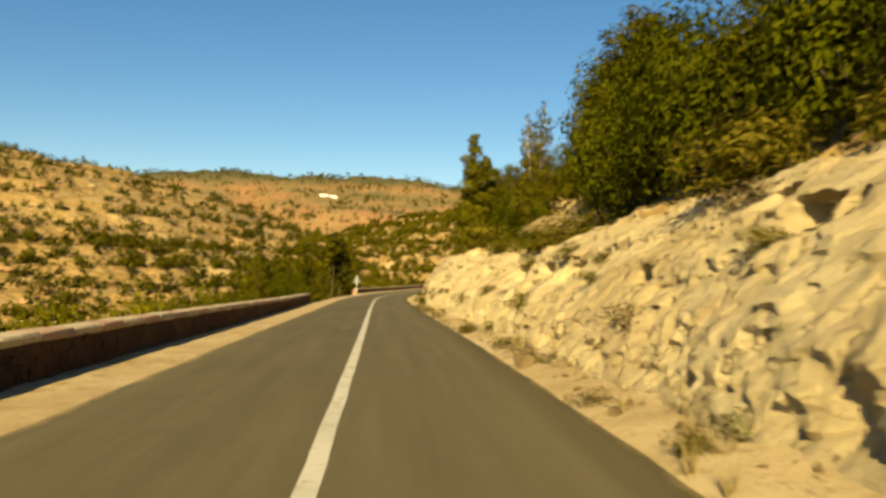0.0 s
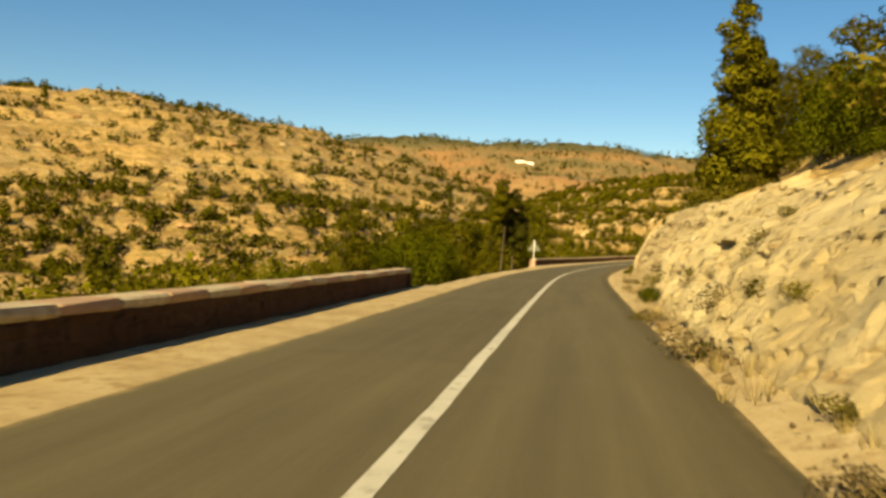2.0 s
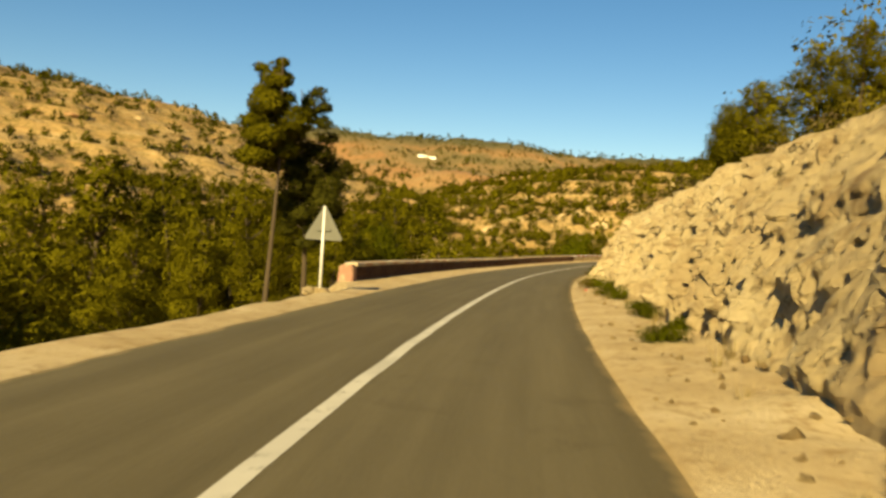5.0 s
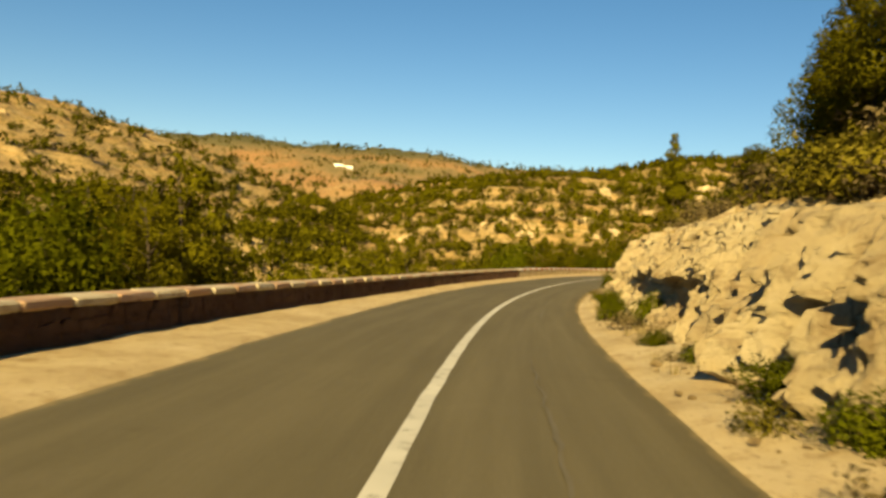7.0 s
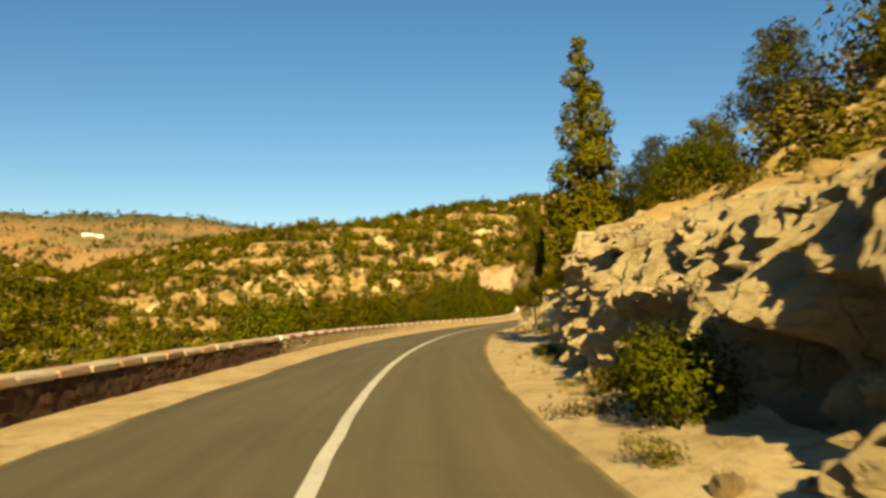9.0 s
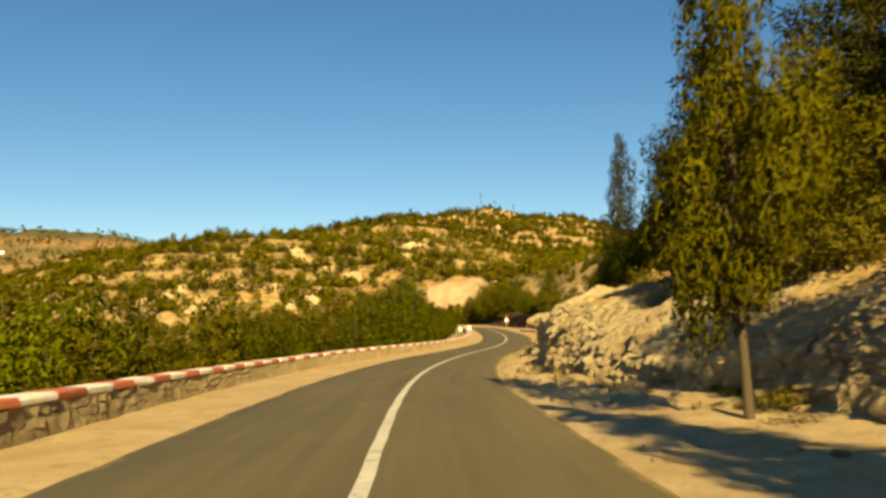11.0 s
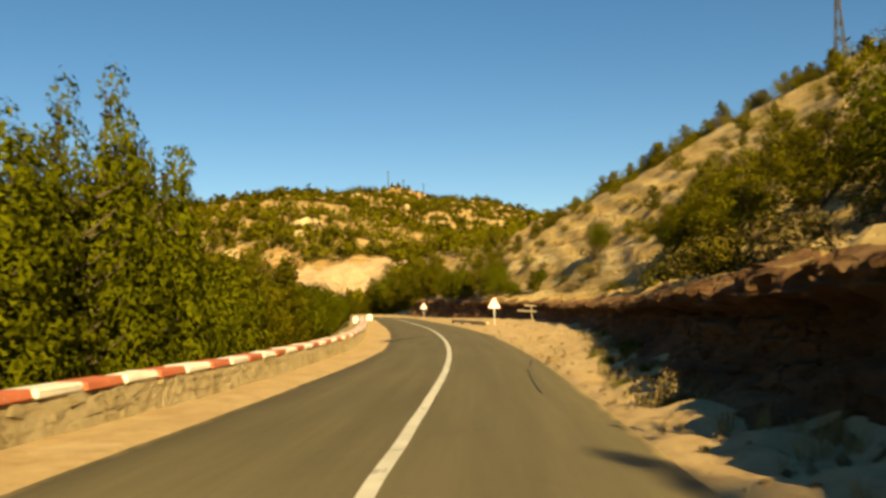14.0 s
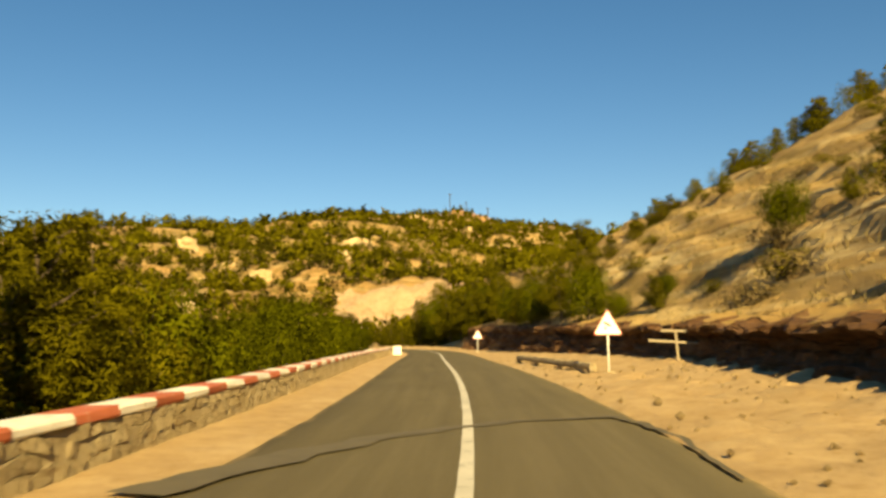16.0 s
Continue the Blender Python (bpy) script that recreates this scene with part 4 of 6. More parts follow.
def make_tree(name, seed, tall, blobs, n, size, leaf, bark, trunk_r, bend=0.3, bare=0.25, label="", category="tree", slim=1.0):
    """A tree of the given height: a tapered trunk with limbs towards the blobs, and a crown of leaf sprays."""
    rng = np.random.default_rng(seed)
    r = random.Random(seed)
    tree = new(name)
    tagged(tree, label, category)
    bm = bmesh.new()
    top = max(b[2] for b in blobs)
    ph = r.uniform(0, 6)
    axis = [(bend * math.sin(ph + 2.2 * k) * k, bend * math.cos(ph + 1.7 * k) * k, k * top) for k in (0, 0.2, 0.4, 0.6, 0.8, 1.0)]
    tube(bm, [(axis[0][0], axis[0][1], -0.6)] + axis, [trunk_r * 1.35] + [trunk_r * (1.1 - k) for k in (0, 0.18, 0.36, 0.54, 0.72, 0.95)])
    for b in blobs:
        z0 = max(top * bare, b[2] - 0.9 * b[5] - r.uniform(0.1, 0.5))
        k = min(z0 / top, 0.95)
        p0 = (bend * math.sin(ph + 2.2 * k) * k, bend * math.cos(ph + 1.7 * k) * k, z0)
        mid = ((p0[0] + b[0]) / 2, (p0[1] + b[1]) / 2, (z0 + b[2]) / 2 - 0.1)
        tube(bm, [p0, mid, b[:3]], [trunk_r * 0.4, trunk_r * 0.27, trunk_r * 0.1], 4 if n > 2000 else 3) if n > 700 or b is blobs[0] or blobs.index(b) % 2 else None
    part("trunk", bm, bark, tree, smooth=True)
    v, f, soft = leaves(rng, blobs, n, size, slim=slim)
    child("crown", mesh_np("crown", v, f, leaf, normals=soft), tree)
    return tree


def pine_blobs(seed, tall, width, low=0.3, count=14):
    r = random.Random(seed)
    out = []
    for i in range(count):
        k = low + (1 - low) * (i + 0.5) / count
        w = width * (0.35 + 0.65 * math.sin(math.pi * min(1, (k - low) / (1 - low) * 0.8 + 0.22)))
        a = i * 2.4 + r.uniform(-0.5, 0.5)
        d = w * r.uniform(0.25, 0.62)
        rr = w * r.uniform(0.32, 0.5)
        out.append((d * math.cos(a), d * math.sin(a), tall * k - rr * 0.4, rr, rr, rr * r.uniform(0.6, 0.85)))
    out.append((0, 0, tall * 0.96 - width * 0.25, width * 0.3, width * 0.3, width * 0.35))
    return out


def spire_blobs(seed, tall, width, low=0.12, count=18):
    r = random.Random(seed)
    out = []
    for i in range(count):
        k = low + (1 - low) * (i + 0.5) / count
        w = width * (0.12 + 1.0 * (1 - (k - low) / (1 - low)) ** 0.8)
        a = i * 2.4 + r.uniform(-0.6, 0.6)
        d = w * r.uniform(0.2, 0.55)
        rr = w * r.uniform(0.38, 0.6) + 0.12
        out.append((d * math.cos(a), d * math.sin(a), tall * k, rr, rr, rr * r.uniform(0.8, 1.3)))
    return out


def bush_blobs(seed, tall, width, count=7):
    r = random.Random(seed)
    out = []
    for i in range(count):
        a = i * 2.4 + r.uniform(-0.4, 0.4)
        d = width * 0.5 * r.uniform(0.15, 0.7) if i else 0
        rr = width * r.uniform(0.22, 0.34)
        z = tall * r.uniform(0.3, 0.72) if i else tall * 0.68
        out.append((d * math.cos(a), d * math.sin(a), z, rr, rr, min(rr, tall * 0.32)))
    return out


def thicket_blobs(seed, tall, width):
    r = random.Random(seed)
    out = []
    for i in range(9):
        a = i * 2.4 + r.uniform(-0.4, 0.4)
        d = 0 if i == 0 else width * r.uniform(0.16, 0.40)
        h = tall * (1.0 if i == 0 else r.uniform(0.68, 0.97))
        for k in range(8):
            f = (k + 0.6) / 8
            w = width * 0.15 * (1.1 - f ** 2) + 0.27
            out.append((d * math.cos(a) + r.uniform(-0.2, 0.2), d * math.sin(a) + r.uniform(-0.2, 0.2), h * f, w, w, h / 11))
    return out


KINDS = {}


def templates():
    def put(kind, tree):
        KINDS.setdefault(kind, []).append(tree)
    olive = "olive-green rounded pine tree with a dark trunk"
    for i in range(4):
        put("pine", make_tree("pine_tree", 10 + i, 7, pine_blobs(10 + i, 7, 2.7, 0.12 + 0.05 * i, 22), 11000, 0.18, PINE, BARK, 0.13, 0.5, label=olive, slim=0.62))
    for i in range(4):
        put("pine_lo", make_tree("pine_tree", 20 + i, 7, pine_blobs(20 + i, 7, 2.9, 0.10 + 0.05 * i, 16), 4200, 0.27, PINE, BARK, 0.16, 0.5, label=olive, slim=0.7))
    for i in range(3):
        put("dark", make_tree("pine_tree", 80 + i, 7, pine_blobs(80 + i, 7, 2.6, 0.08 + 0.05 * i, 24), 11500, 0.17, DEEP, BARK, 0.14, 0.4, label="dense pine tree with leaves coloured dark green for its own shade", slim=0.7))
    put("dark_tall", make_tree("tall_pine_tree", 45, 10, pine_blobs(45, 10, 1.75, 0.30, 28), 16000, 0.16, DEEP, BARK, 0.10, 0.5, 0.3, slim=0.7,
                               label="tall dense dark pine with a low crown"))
    for i in range(2):
        put("spire", make_tree("cypress_tree", 30 + i, 10, spire_blobs(30 + i, 10, 1.7, 0.10, 19), 10000, 0.19, PINE, BARK, 0.10, 0.25, 0.1,
                               label="tall narrow conifer with ragged olive-green foliage"))
    put("feather", make_tree("feathery_tree", 35, 9, spire_blobs(35, 9, 1.9, 0.2, 15), 2200, 0.22, SCRUB, PALE_BARK, 0.10, 0.4, 0.15,
                             label="thin feathery tree with sparse light foliage"))
    for i, (low, width, count) in enumerate(((0.60, 1.7, 16), (0.50, 1.5, 20))):
        put("tall", make_tree("tall_pine_tree", 41 + i, 10, pine_blobs(42 + i, 10, width, low, count), 16000, 0.16, PINE, BARK, 0.09, 0.6, 0.45, slim=0.7,
                              label="tall pine with a thin bare trunk and dark crown"))
    for i in range(3):
        put("broad", make_tree("broadleaf_tree", 50 + i, 5, bush_blobs(50 + i, 5, 5.0, 20), 9500, 0.165, BROAD, BARK, 0.14, 0.3, 0.12,
                               label="dense round dark-green broadleaf tree"))
    for i in range(2):
        put("thicket", make_tree("thicket_tree", 60 + i, 6, thicket_blobs(60 + i, 6, 4.6), 24000, 0.135, BROAD, BARK, 0.12, 0.3, 0.08,
                                 label="dense feathery green tree with upright leaders behind the parapet"))
    for i in range(3):
        put("bush", make_tree("shrub", 70 + i, 1.4, bush_blobs(70 + i, 1.4, 2.0, 9), 1100, 0.11, SCRUB, BARK, 0.03, 0.1, 0.05,
                              label="low olive-green shrub on the dry slope", category="shrub"))
    for i in range(2):
        put("dry", make_tree("dry_shrub", 90 + i, 1.2, bush_blobs(90 + i, 1.2, 2.1, 8), 640, 0.12, DRY, BARK, 0.03, 0.1, 0.05,
                             label="brownish dry shrub of thin twigs", category="shrub"))
    for i in range(2):
        put("green", make_tree("green_shrub", 95 + i, 1.4, bush_blobs(95 + i, 1.4, 1.9, 12), 2600, 0.082, BROAD, BARK, 0.03, 0.1, 0.05,
                               label="dense bright green shrub at the roadside", category="shrub"))


USED = set()


def plant(kind, x, y, z, tall, seed, wide=1.0, label=""):
    """Stand a tree of that kind, scaled to its height, at a place."""
    base = {"dark": 7, "dark_tall": 10, "pine": 7, "pine_lo": 7, "spire": 10, "feather": 9, "tall": 10, "broad": 5, "thicket": 6, "bush": 1.4, "dry": 1.2, "green": 1.4}[kind]
    r = random.Random(seed)
    src = KINDS[kind][seed % len(KINDS[kind])]
    k = tall / base
    m = Matrix.Translation((x, y, z)) @ Euler((radians(r.uniform(-3, 3)), radians(r.uniform(-3, 3)), r.uniform(0, 6.28))).to_matrix().to_4x4() @ Matrix.Diagonal((k * wide, k * wide, k, 1))
    if src.name not in USED:
        USED.add(src.name)
        src.matrix_basis = m
        ob = src
    else:
        ob = copy_thing(src, m)
        ob.matrix_basis = m
    if label:
        tagged(ob, label)
    return ob


def plant_road(kind, s, u, tall, seed, wide=1.0, label="", sink=0.15, h=None):
    p = on_road(s, u)
    z = float(height(np.array([p.x]), np.array([p.y]))[0]) if h is None else p.z + h
    return plant(kind, p.x, p.y, z - sink, tall, seed, wide, label)


def hill_stuff(name, label, pts, tall, quads, size, leaf, seed, material=None):
    """Many far trees in one mesh: each a clump of leaf sprays round two or three blobs."""
    rng = np.random.default_rng(seed)
    V, F, N, o = [], [], [], 0
    for (x, y, z), h in zip(pts, tall):
        w = h * rng.uniform(0.36, 0.62)
        blobs = [(x + rng.normal() * w * 0.3, y + rng.normal() * w * 0.3, z + h * k, w * q, w * q, h * 0.26) for k, q in ((0.28, 1.0), (0.55, 0.85), (0.82, 0.5))]
        v, f, soft = leaves(rng, blobs, quads, size * h, 0.3, 0.4)
        V.append(v)
        N.append(soft)
        F.append(f + o)
        o += len(v)
    me = mesh_np(name, np.concatenate(V), np.concatenate(F), leaf, normals=np.concatenate(N))
    ob = new(name, me)
    tagged(ob, label, "trees", kind="stuff")


def scatter(rng, n, box, keep):
    x = rng.uniform(box[0], box[1], n)
    y = rng.uniform(box[2], box[3], n)
    k = keep(x, y)
    x, y = x[k], y[k]
    return np.stack([x, y, height(x, y)], 1)


def patchy(x, y, scale, cut, seed):
    return fbm(x * scale, y * scale, 0 * x + seed, 4) > cut


build_ground()
build_road()
build_verges()
build_cliff()
wall_1 = build_wall("parapet_wall_1", -24, 55.3, 0, "low rubble stone parapet coloured dark for shade, with worn red and white coping", OLD_RED, OLD_WHITE, DARK_STONE)
wall_2 = build_wall("parapet_wall_2", 102.6, 166.05, 1, "low parapet dark from stains and coloured-in shade, with faded red and white coping", OLD_RED, OLD_WHITE, DARK_STONE)
wall_3 = build_wall("parapet_wall_3", 166.1, 331, 1, "low rubble stone parapet with red and white painted coping", RED_PAINT, WHITE_PAINT, STONE)
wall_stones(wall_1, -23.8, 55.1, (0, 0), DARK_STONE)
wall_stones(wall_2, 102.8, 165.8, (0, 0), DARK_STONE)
wall_stones(wall_3, 166.2, 330.5, (240, 272), STONE)
templates()

def wooded(x, y):
    s, u, _, over = to_road(x, y)
    road = (u > -26) & (u < 14) & (over < 20)
    dry = (u > 0) & (u < 120) & (over < 30) & ((s < 330) | (patchy(x, y, 0.06, -0.12, 6) & (s < 380)))
    cut = ((x - 105) / 13) ** 4 + ((y - 417) / 8.5) ** 4 < 1
    return ~road & ~dry & ~cut


rng = np.random.default_rng(5)
P = scatter(rng, 22000, (-560, -40, 100, 800), lambda x, y: (patchy(x, y, 0.03, -0.10, 2) | (np.hypot(x + 95, (y - 190) * 0.4) < 62)) & (to_road(x, y)[1] < -40))
# the scrub keeps to the ledges
ledge = np.sin(P[:, 2] * 2 * np.pi / 7.0 + 2.0 * wave(P[:, 0] * 0.012, P[:, 1] * 0.012, 3, 2))
P = P[(ledge > 0.1) | (rng.random(len(P)) < 0.42)]
tall = rng.uniform(0.95, 2.15, len(P)) ** 2
close = to_road(P[:, 0], P[:, 1])[1] > -115
hill_stuff("hillside_scrub", "dark green scrub and small trees dotted over the ochre hill", P[~close], tall[~close], 22, 0.38, DARK_SCRUB, 6)
hill_stuff("valley_scrub", "dark green scrub and small trees across the valley", P[close], tall[close], 62, 0.20, DARK_SCRUB, 16)
P = scatter(rng, 15000, (-60, 420, 330, 820), lambda x, y: patchy(x, y, 0.025, -0.55, 4) & wooded(x, y))
tall = rng.uniform(1.8, 4.8, len(P))
close = np.hypot(P[:, 0] - 60, P[:, 1] - 260) < 285
hill_stuff("hillside_forest", "open olive-green pine forest on the far hillside", P[~close], tall[~close], 20, 0.46, PINE, 7)
hill_stuff("pine_wood", "olive-green pine wood on the slope beyond the bend", P[close], tall[close], 60, 0.25, PINE, 17)
lush = np.random.default_rng(15)
P = scatter(lush, 2200, (-200, -30, 200, 460), lambda x, y: patchy(x, y, 0.03, -0.25, 12) & (to_road(x, y)[1] < -60))
P = P[P[:, 2] < 9 + 4 * lush.random(len(P))]
hill_stuff("valley_side_wood", "olive-green wood on the lower valley side", P, lush.uniform(2.0, 5.2, len(P)), 64, 0.24, PINE, 26)
P = scatter(lush, 2000, (-50, 130, 395, 520), lambda x, y: patchy(x, y, 0.04, -0.2, 13) & wooded(x, y))
hill_stuff("bend_wood", "dark olive-green trees on the hill beyond the bend", P, lush.uniform(1.6, 3.8, len(P)), 60, 0.22, DARK_SCRUB, 27)
P = scatter(rng, 6500, (-900, 500, 760, 1880), lambda x, y: patchy(x, y, 0.006, -0.15, 4))
hill_stuff("mountain_scrub", "dark scrub and scattered trees on the far red mountain", P, rng.uniform(3, 7, len(P)), 12, 0.5, DARK_SCRUB, 8)

r = random.Random(3)


def tree_to(kind, s, u, top, seed, wide=1.0, label=""):
    """A tree on the slope whose top stands at that height over the road."""
    p = on_road(s, u)
    z = float(height(np.array([p.x]), np.array([p.y]))[0])
    if 0 < u < float(foot(s)) + 0.5:
        z = p.z + 0.12
    elif 0 < u < float(foot(s)) + 18 and s < 350:
        z = p.z + on_cut(s, u)
    return plant(kind, p.x, p.y, z - 0.2, max(p.z + top - z, 0.8), seed, wide, label)


def row_of_trees(first, rows):
    for n, (kind, s, u, top, wide) in enumerate(rows):
        tree_to(kind, s, u, top, first + n, wide)


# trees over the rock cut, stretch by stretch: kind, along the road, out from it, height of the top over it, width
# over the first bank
# the trees before s = 0 are unseen, added to shade the crowns ahead
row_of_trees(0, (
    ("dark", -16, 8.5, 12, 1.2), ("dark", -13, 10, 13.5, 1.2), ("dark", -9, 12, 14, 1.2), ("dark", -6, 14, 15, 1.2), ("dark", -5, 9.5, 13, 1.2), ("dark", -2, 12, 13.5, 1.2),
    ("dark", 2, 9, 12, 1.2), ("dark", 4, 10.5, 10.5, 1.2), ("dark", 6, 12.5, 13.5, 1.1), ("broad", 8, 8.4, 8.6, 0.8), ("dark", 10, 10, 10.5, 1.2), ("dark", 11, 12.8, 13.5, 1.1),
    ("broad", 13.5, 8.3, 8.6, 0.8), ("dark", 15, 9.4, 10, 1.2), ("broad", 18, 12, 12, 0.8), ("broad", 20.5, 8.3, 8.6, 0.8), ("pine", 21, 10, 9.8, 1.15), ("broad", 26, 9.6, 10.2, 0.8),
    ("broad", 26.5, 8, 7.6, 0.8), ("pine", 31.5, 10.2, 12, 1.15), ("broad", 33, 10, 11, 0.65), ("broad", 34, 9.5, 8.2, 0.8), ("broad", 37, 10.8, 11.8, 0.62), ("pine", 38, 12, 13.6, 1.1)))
# over the first bank
row_of_trees(24, (
    ("pine", 44, 10.5, 10, 1.1),))
# over the far end of the first bank
row_of_trees(48, (
    ("pine", 49, 9.2, 8.3, 1.2), ("feather", 50, 9.2, 11.5, 1), ("feather", 53.5, 10.2, 13, 1.1), ("broad", 55, 9, 7.6, 0.9), ("pine", 59, 12, 10.6, 1.2), ("broad", 61, 9.5, 8.2, 0.85),
    ("pine", 64.5, 10.5, 9.2, 1.2), ("spire", 67, 7.4, 13.4, 1.35), ("pine", 71, 11, 11.6, 1.2), ("tall", 73.5, 9, 12.6, 1.25), ("broad", 76, 9, 8.4, 0.8), ("pine", 78, 10.5, 12.2, 1.2)))
# over the columned face
row_of_trees(72, (
    ("pine", 86, 12, 10.8, 1.1), ("pine", 97, 13, 11.5, 1.1), ("pine", 108, 12, 10.5, 1.1), ("pine", 114, 12, 11.2, 1.2), ("pine", 120, 10.6, 10.8, 1.2), ("pine", 126, 11.5, 11.2, 1.2),
    ("pine", 130, 11, 11.4, 1.15), ("pine", 134, 10.6, 10.8, 1.1), ("broad", 136, 11.2, 8.3, 0.7), ("pine", 138.5, 11.2, 11.8, 1.1)))
# over the bluff
row_of_trees(96, (
    ("pine", 142, 11.4, 11.4, 1.1), ("dark", 145, 12.4, 11.6, 0.75), ("pine", 148, 11, 6.6, 1.0), ("dark", 149.5, 12.6, 10.4, 0.75), ("pine", 152, 10.4, 6.8, 1.0), ("dark", 154.5, 13, 8.8, 0.8),
    ("pine", 157.5, 11.5, 8.4, 0.9), ("pine", 161.5, 10.6, 9.2, 1.25), ("spire", 167, 6, 10.4, 1.2), ("broad", 168.5, 10, 7.6, 0.7), ("pine", 174, 10, 7.2, 1), ("feather", 176, 7, 6.5, 0.7),
    # those 13-14 m out are added to shade the crowns past s = 200
    ("pine", 178, 13, 10.2, 1.1), ("pine", 181, 7, 6, 0.9), ("pine", 183, 14, 11.4, 1.1), ("pine", 187, 13, 10.4, 1.1), ("pine", 188, 8.2, 7.4, 1)))
# over the pale bluff
row_of_trees(120, (
    # those at 191-196, over 12 m out, are added shade casters too
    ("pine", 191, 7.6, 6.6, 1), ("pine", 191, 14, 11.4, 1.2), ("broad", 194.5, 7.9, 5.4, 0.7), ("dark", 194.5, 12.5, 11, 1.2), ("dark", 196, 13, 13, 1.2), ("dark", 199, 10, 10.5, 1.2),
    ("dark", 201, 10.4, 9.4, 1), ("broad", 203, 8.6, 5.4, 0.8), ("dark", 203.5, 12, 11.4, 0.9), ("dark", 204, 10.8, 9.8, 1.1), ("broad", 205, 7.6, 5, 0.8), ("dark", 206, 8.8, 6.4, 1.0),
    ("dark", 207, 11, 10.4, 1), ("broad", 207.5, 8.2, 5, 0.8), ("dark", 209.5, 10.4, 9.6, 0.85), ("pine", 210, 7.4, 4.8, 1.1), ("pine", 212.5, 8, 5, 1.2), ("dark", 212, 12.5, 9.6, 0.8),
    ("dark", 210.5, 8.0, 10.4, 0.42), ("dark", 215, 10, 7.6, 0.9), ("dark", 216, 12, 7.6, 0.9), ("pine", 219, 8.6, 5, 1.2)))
# over the brown cut
row_of_trees(144, (
    ("pine", 222, 12, 8.6, 1.1), ("dark", 227, 10.4, 6.4, 1), ("dark", 230.5, 10, 6.2, 1.1), ("spire", 233.5, 10.4, 8.4, 1.3), ("broad", 236, 8.2, 5.8, 0.8), ("pine", 240, 9.2, 6.2, 1.1),
    ("pine", 246, 10.5, 7.2, 1.2), ("pine", 250, 9.4, 6.2, 1.2), ("pine", 254, 11, 7.6, 1.2), ("pine", 258, 10.4, 6.8, 1.2), ("pine", 259, 15, 10.2, 1.2), ("pine", 262, 12.5, 8.2, 1.2),
    ("pine", 266, 14.5, 9.4, 1.2)))
# over the dry slope
row_of_trees(168, (
    ("broad", 268, 13, 6.4, 0.9), ("pine", 271, 19, 10.5, 1.2), ("pine", 272, 14, 7.6, 1.2), ("pine", 275, 26, 13, 1.2), ("broad", 276, 17, 8.6, 0.9), ("pine", 281, 22, 11.5, 1.2),
    ("broad", 295, 16, 8.9, 0.8), ("broad", 305, 13, 5.2, 0.8), ("broad", 306, 10.4, 4.2, 0.9), ("broad", 310.5, 9.4, 6.2, 0.8), ("pine", 317.5, 10.1, 10.1, 0.75), ("pine", 317, 8.6, 6.8, 1.2),
    ("broad", 322, 7.6, 6.2, 0.9), ("pine", 327, 7.4, 6.8, 1.2)))
# over the bend
row_of_trees(192, (
    ("broad", 333, 7, 6.4, 0.9), ("pine", 340, 7.2, 7.2, 1.2), ("pine", 347, 7.6, 7.8, 1.2), ("pine", 352, 6.8, 7, 1.2), ("pine", 353, 9, 8.5, 1.2), ("pine", 358, 7.5, 7, 1.2),
    ("broad", 362, 11, 8.5, 1), ("pine", 364, 7.5, 7.5, 1.2), ("pine", 369, 14, 11, 1.2), ("pine", 370, 8, 8, 1.2), ("pine", 376, 14, 11, 1.2), ("broad", 377, 10, 8.5, 1),
    ("pine", 384, 9, 7.5, 1.2), ("pine", 386, 14, 10.5, 1.1)))
# the small dark tree that stands before the end of the bluff
tree_to("tall", 174.5, 4.5, 5.0, 2, 0.34, "small dark leaning conifer with a thin trunk")

tree_to("pine", 183, 4.9, 7.4, 3, 0.5, "slender olive-green pine behind the small dark conifer")

# woods up the slope: single trees near the edge, the rest as one wood
wood = []
for n in range(300):
    s = r.uniform(-8, 262)
    u = float(foot(s)) + r.uniform(7, 40)
    p = on_road(s, u)
    tall, wide = r.uniform(2.8, 5.4), r.uniform(0.9, 1.3)
    if n % 4 == 0 and u < 20:
        plant_road("pine_lo", s, u, tall, n + 500, wide)
    else:
        wood.append((p.x, p.y, tall))
# rows of small trees along the ridge over the dry slope
for n in range(120):
    s = r.uniform(255, 352)
    u = r.choice((r.uniform(32, 42), r.uniform(50, 62), r.uniform(78, 110)))
    if n % 2 and s > 290:
        u = float(np.interp(s, (290, 305, 315, 325, 352), (52, 46, 40, 30, 22))) + r.uniform(-2, 6)
    p = on_road(s, u)
    wood.append((p.x, p.y, r.uniform(1.5, 3.2) * (1.5 if s < 292 else 1.0)))
for n in range(46):
    k = n / 45
    s = float(np.interp(k, (0, 0.25, 0.5, 0.7, 1), (336, 330, 325, 321, 311))) + r.uniform(-1.5, 1.5)
    u = float(np.interp(k, (0, 0.25, 0.5, 0.7, 1), (20, 30, 41, 47, 55))) + r.uniform(-4, 1.0)
    plant_road("pine_lo", s, u, r.uniform(1.7, 3.6), n + 3300, r.uniform(1.0, 1.35))
# trees round the fresh cut beyond the bend
for n in range(90):
    y = r.uniform(345, 408)
    wood.append((102 + (y - 370) * 0.33 + r.uniform(1, 26), y, r.uniform(2.2, 4.6)))
W = np.array(wood)
Wz = height(W[:, 0], W[:, 1]) - 0.2
hill_stuff("slope_wood", "olive-green pine wood climbing the slope over the road cut", np.stack([W[:, 0], W[:, 1], Wz], 1), W[:, 2], 640, 0.050, PINE, 9)
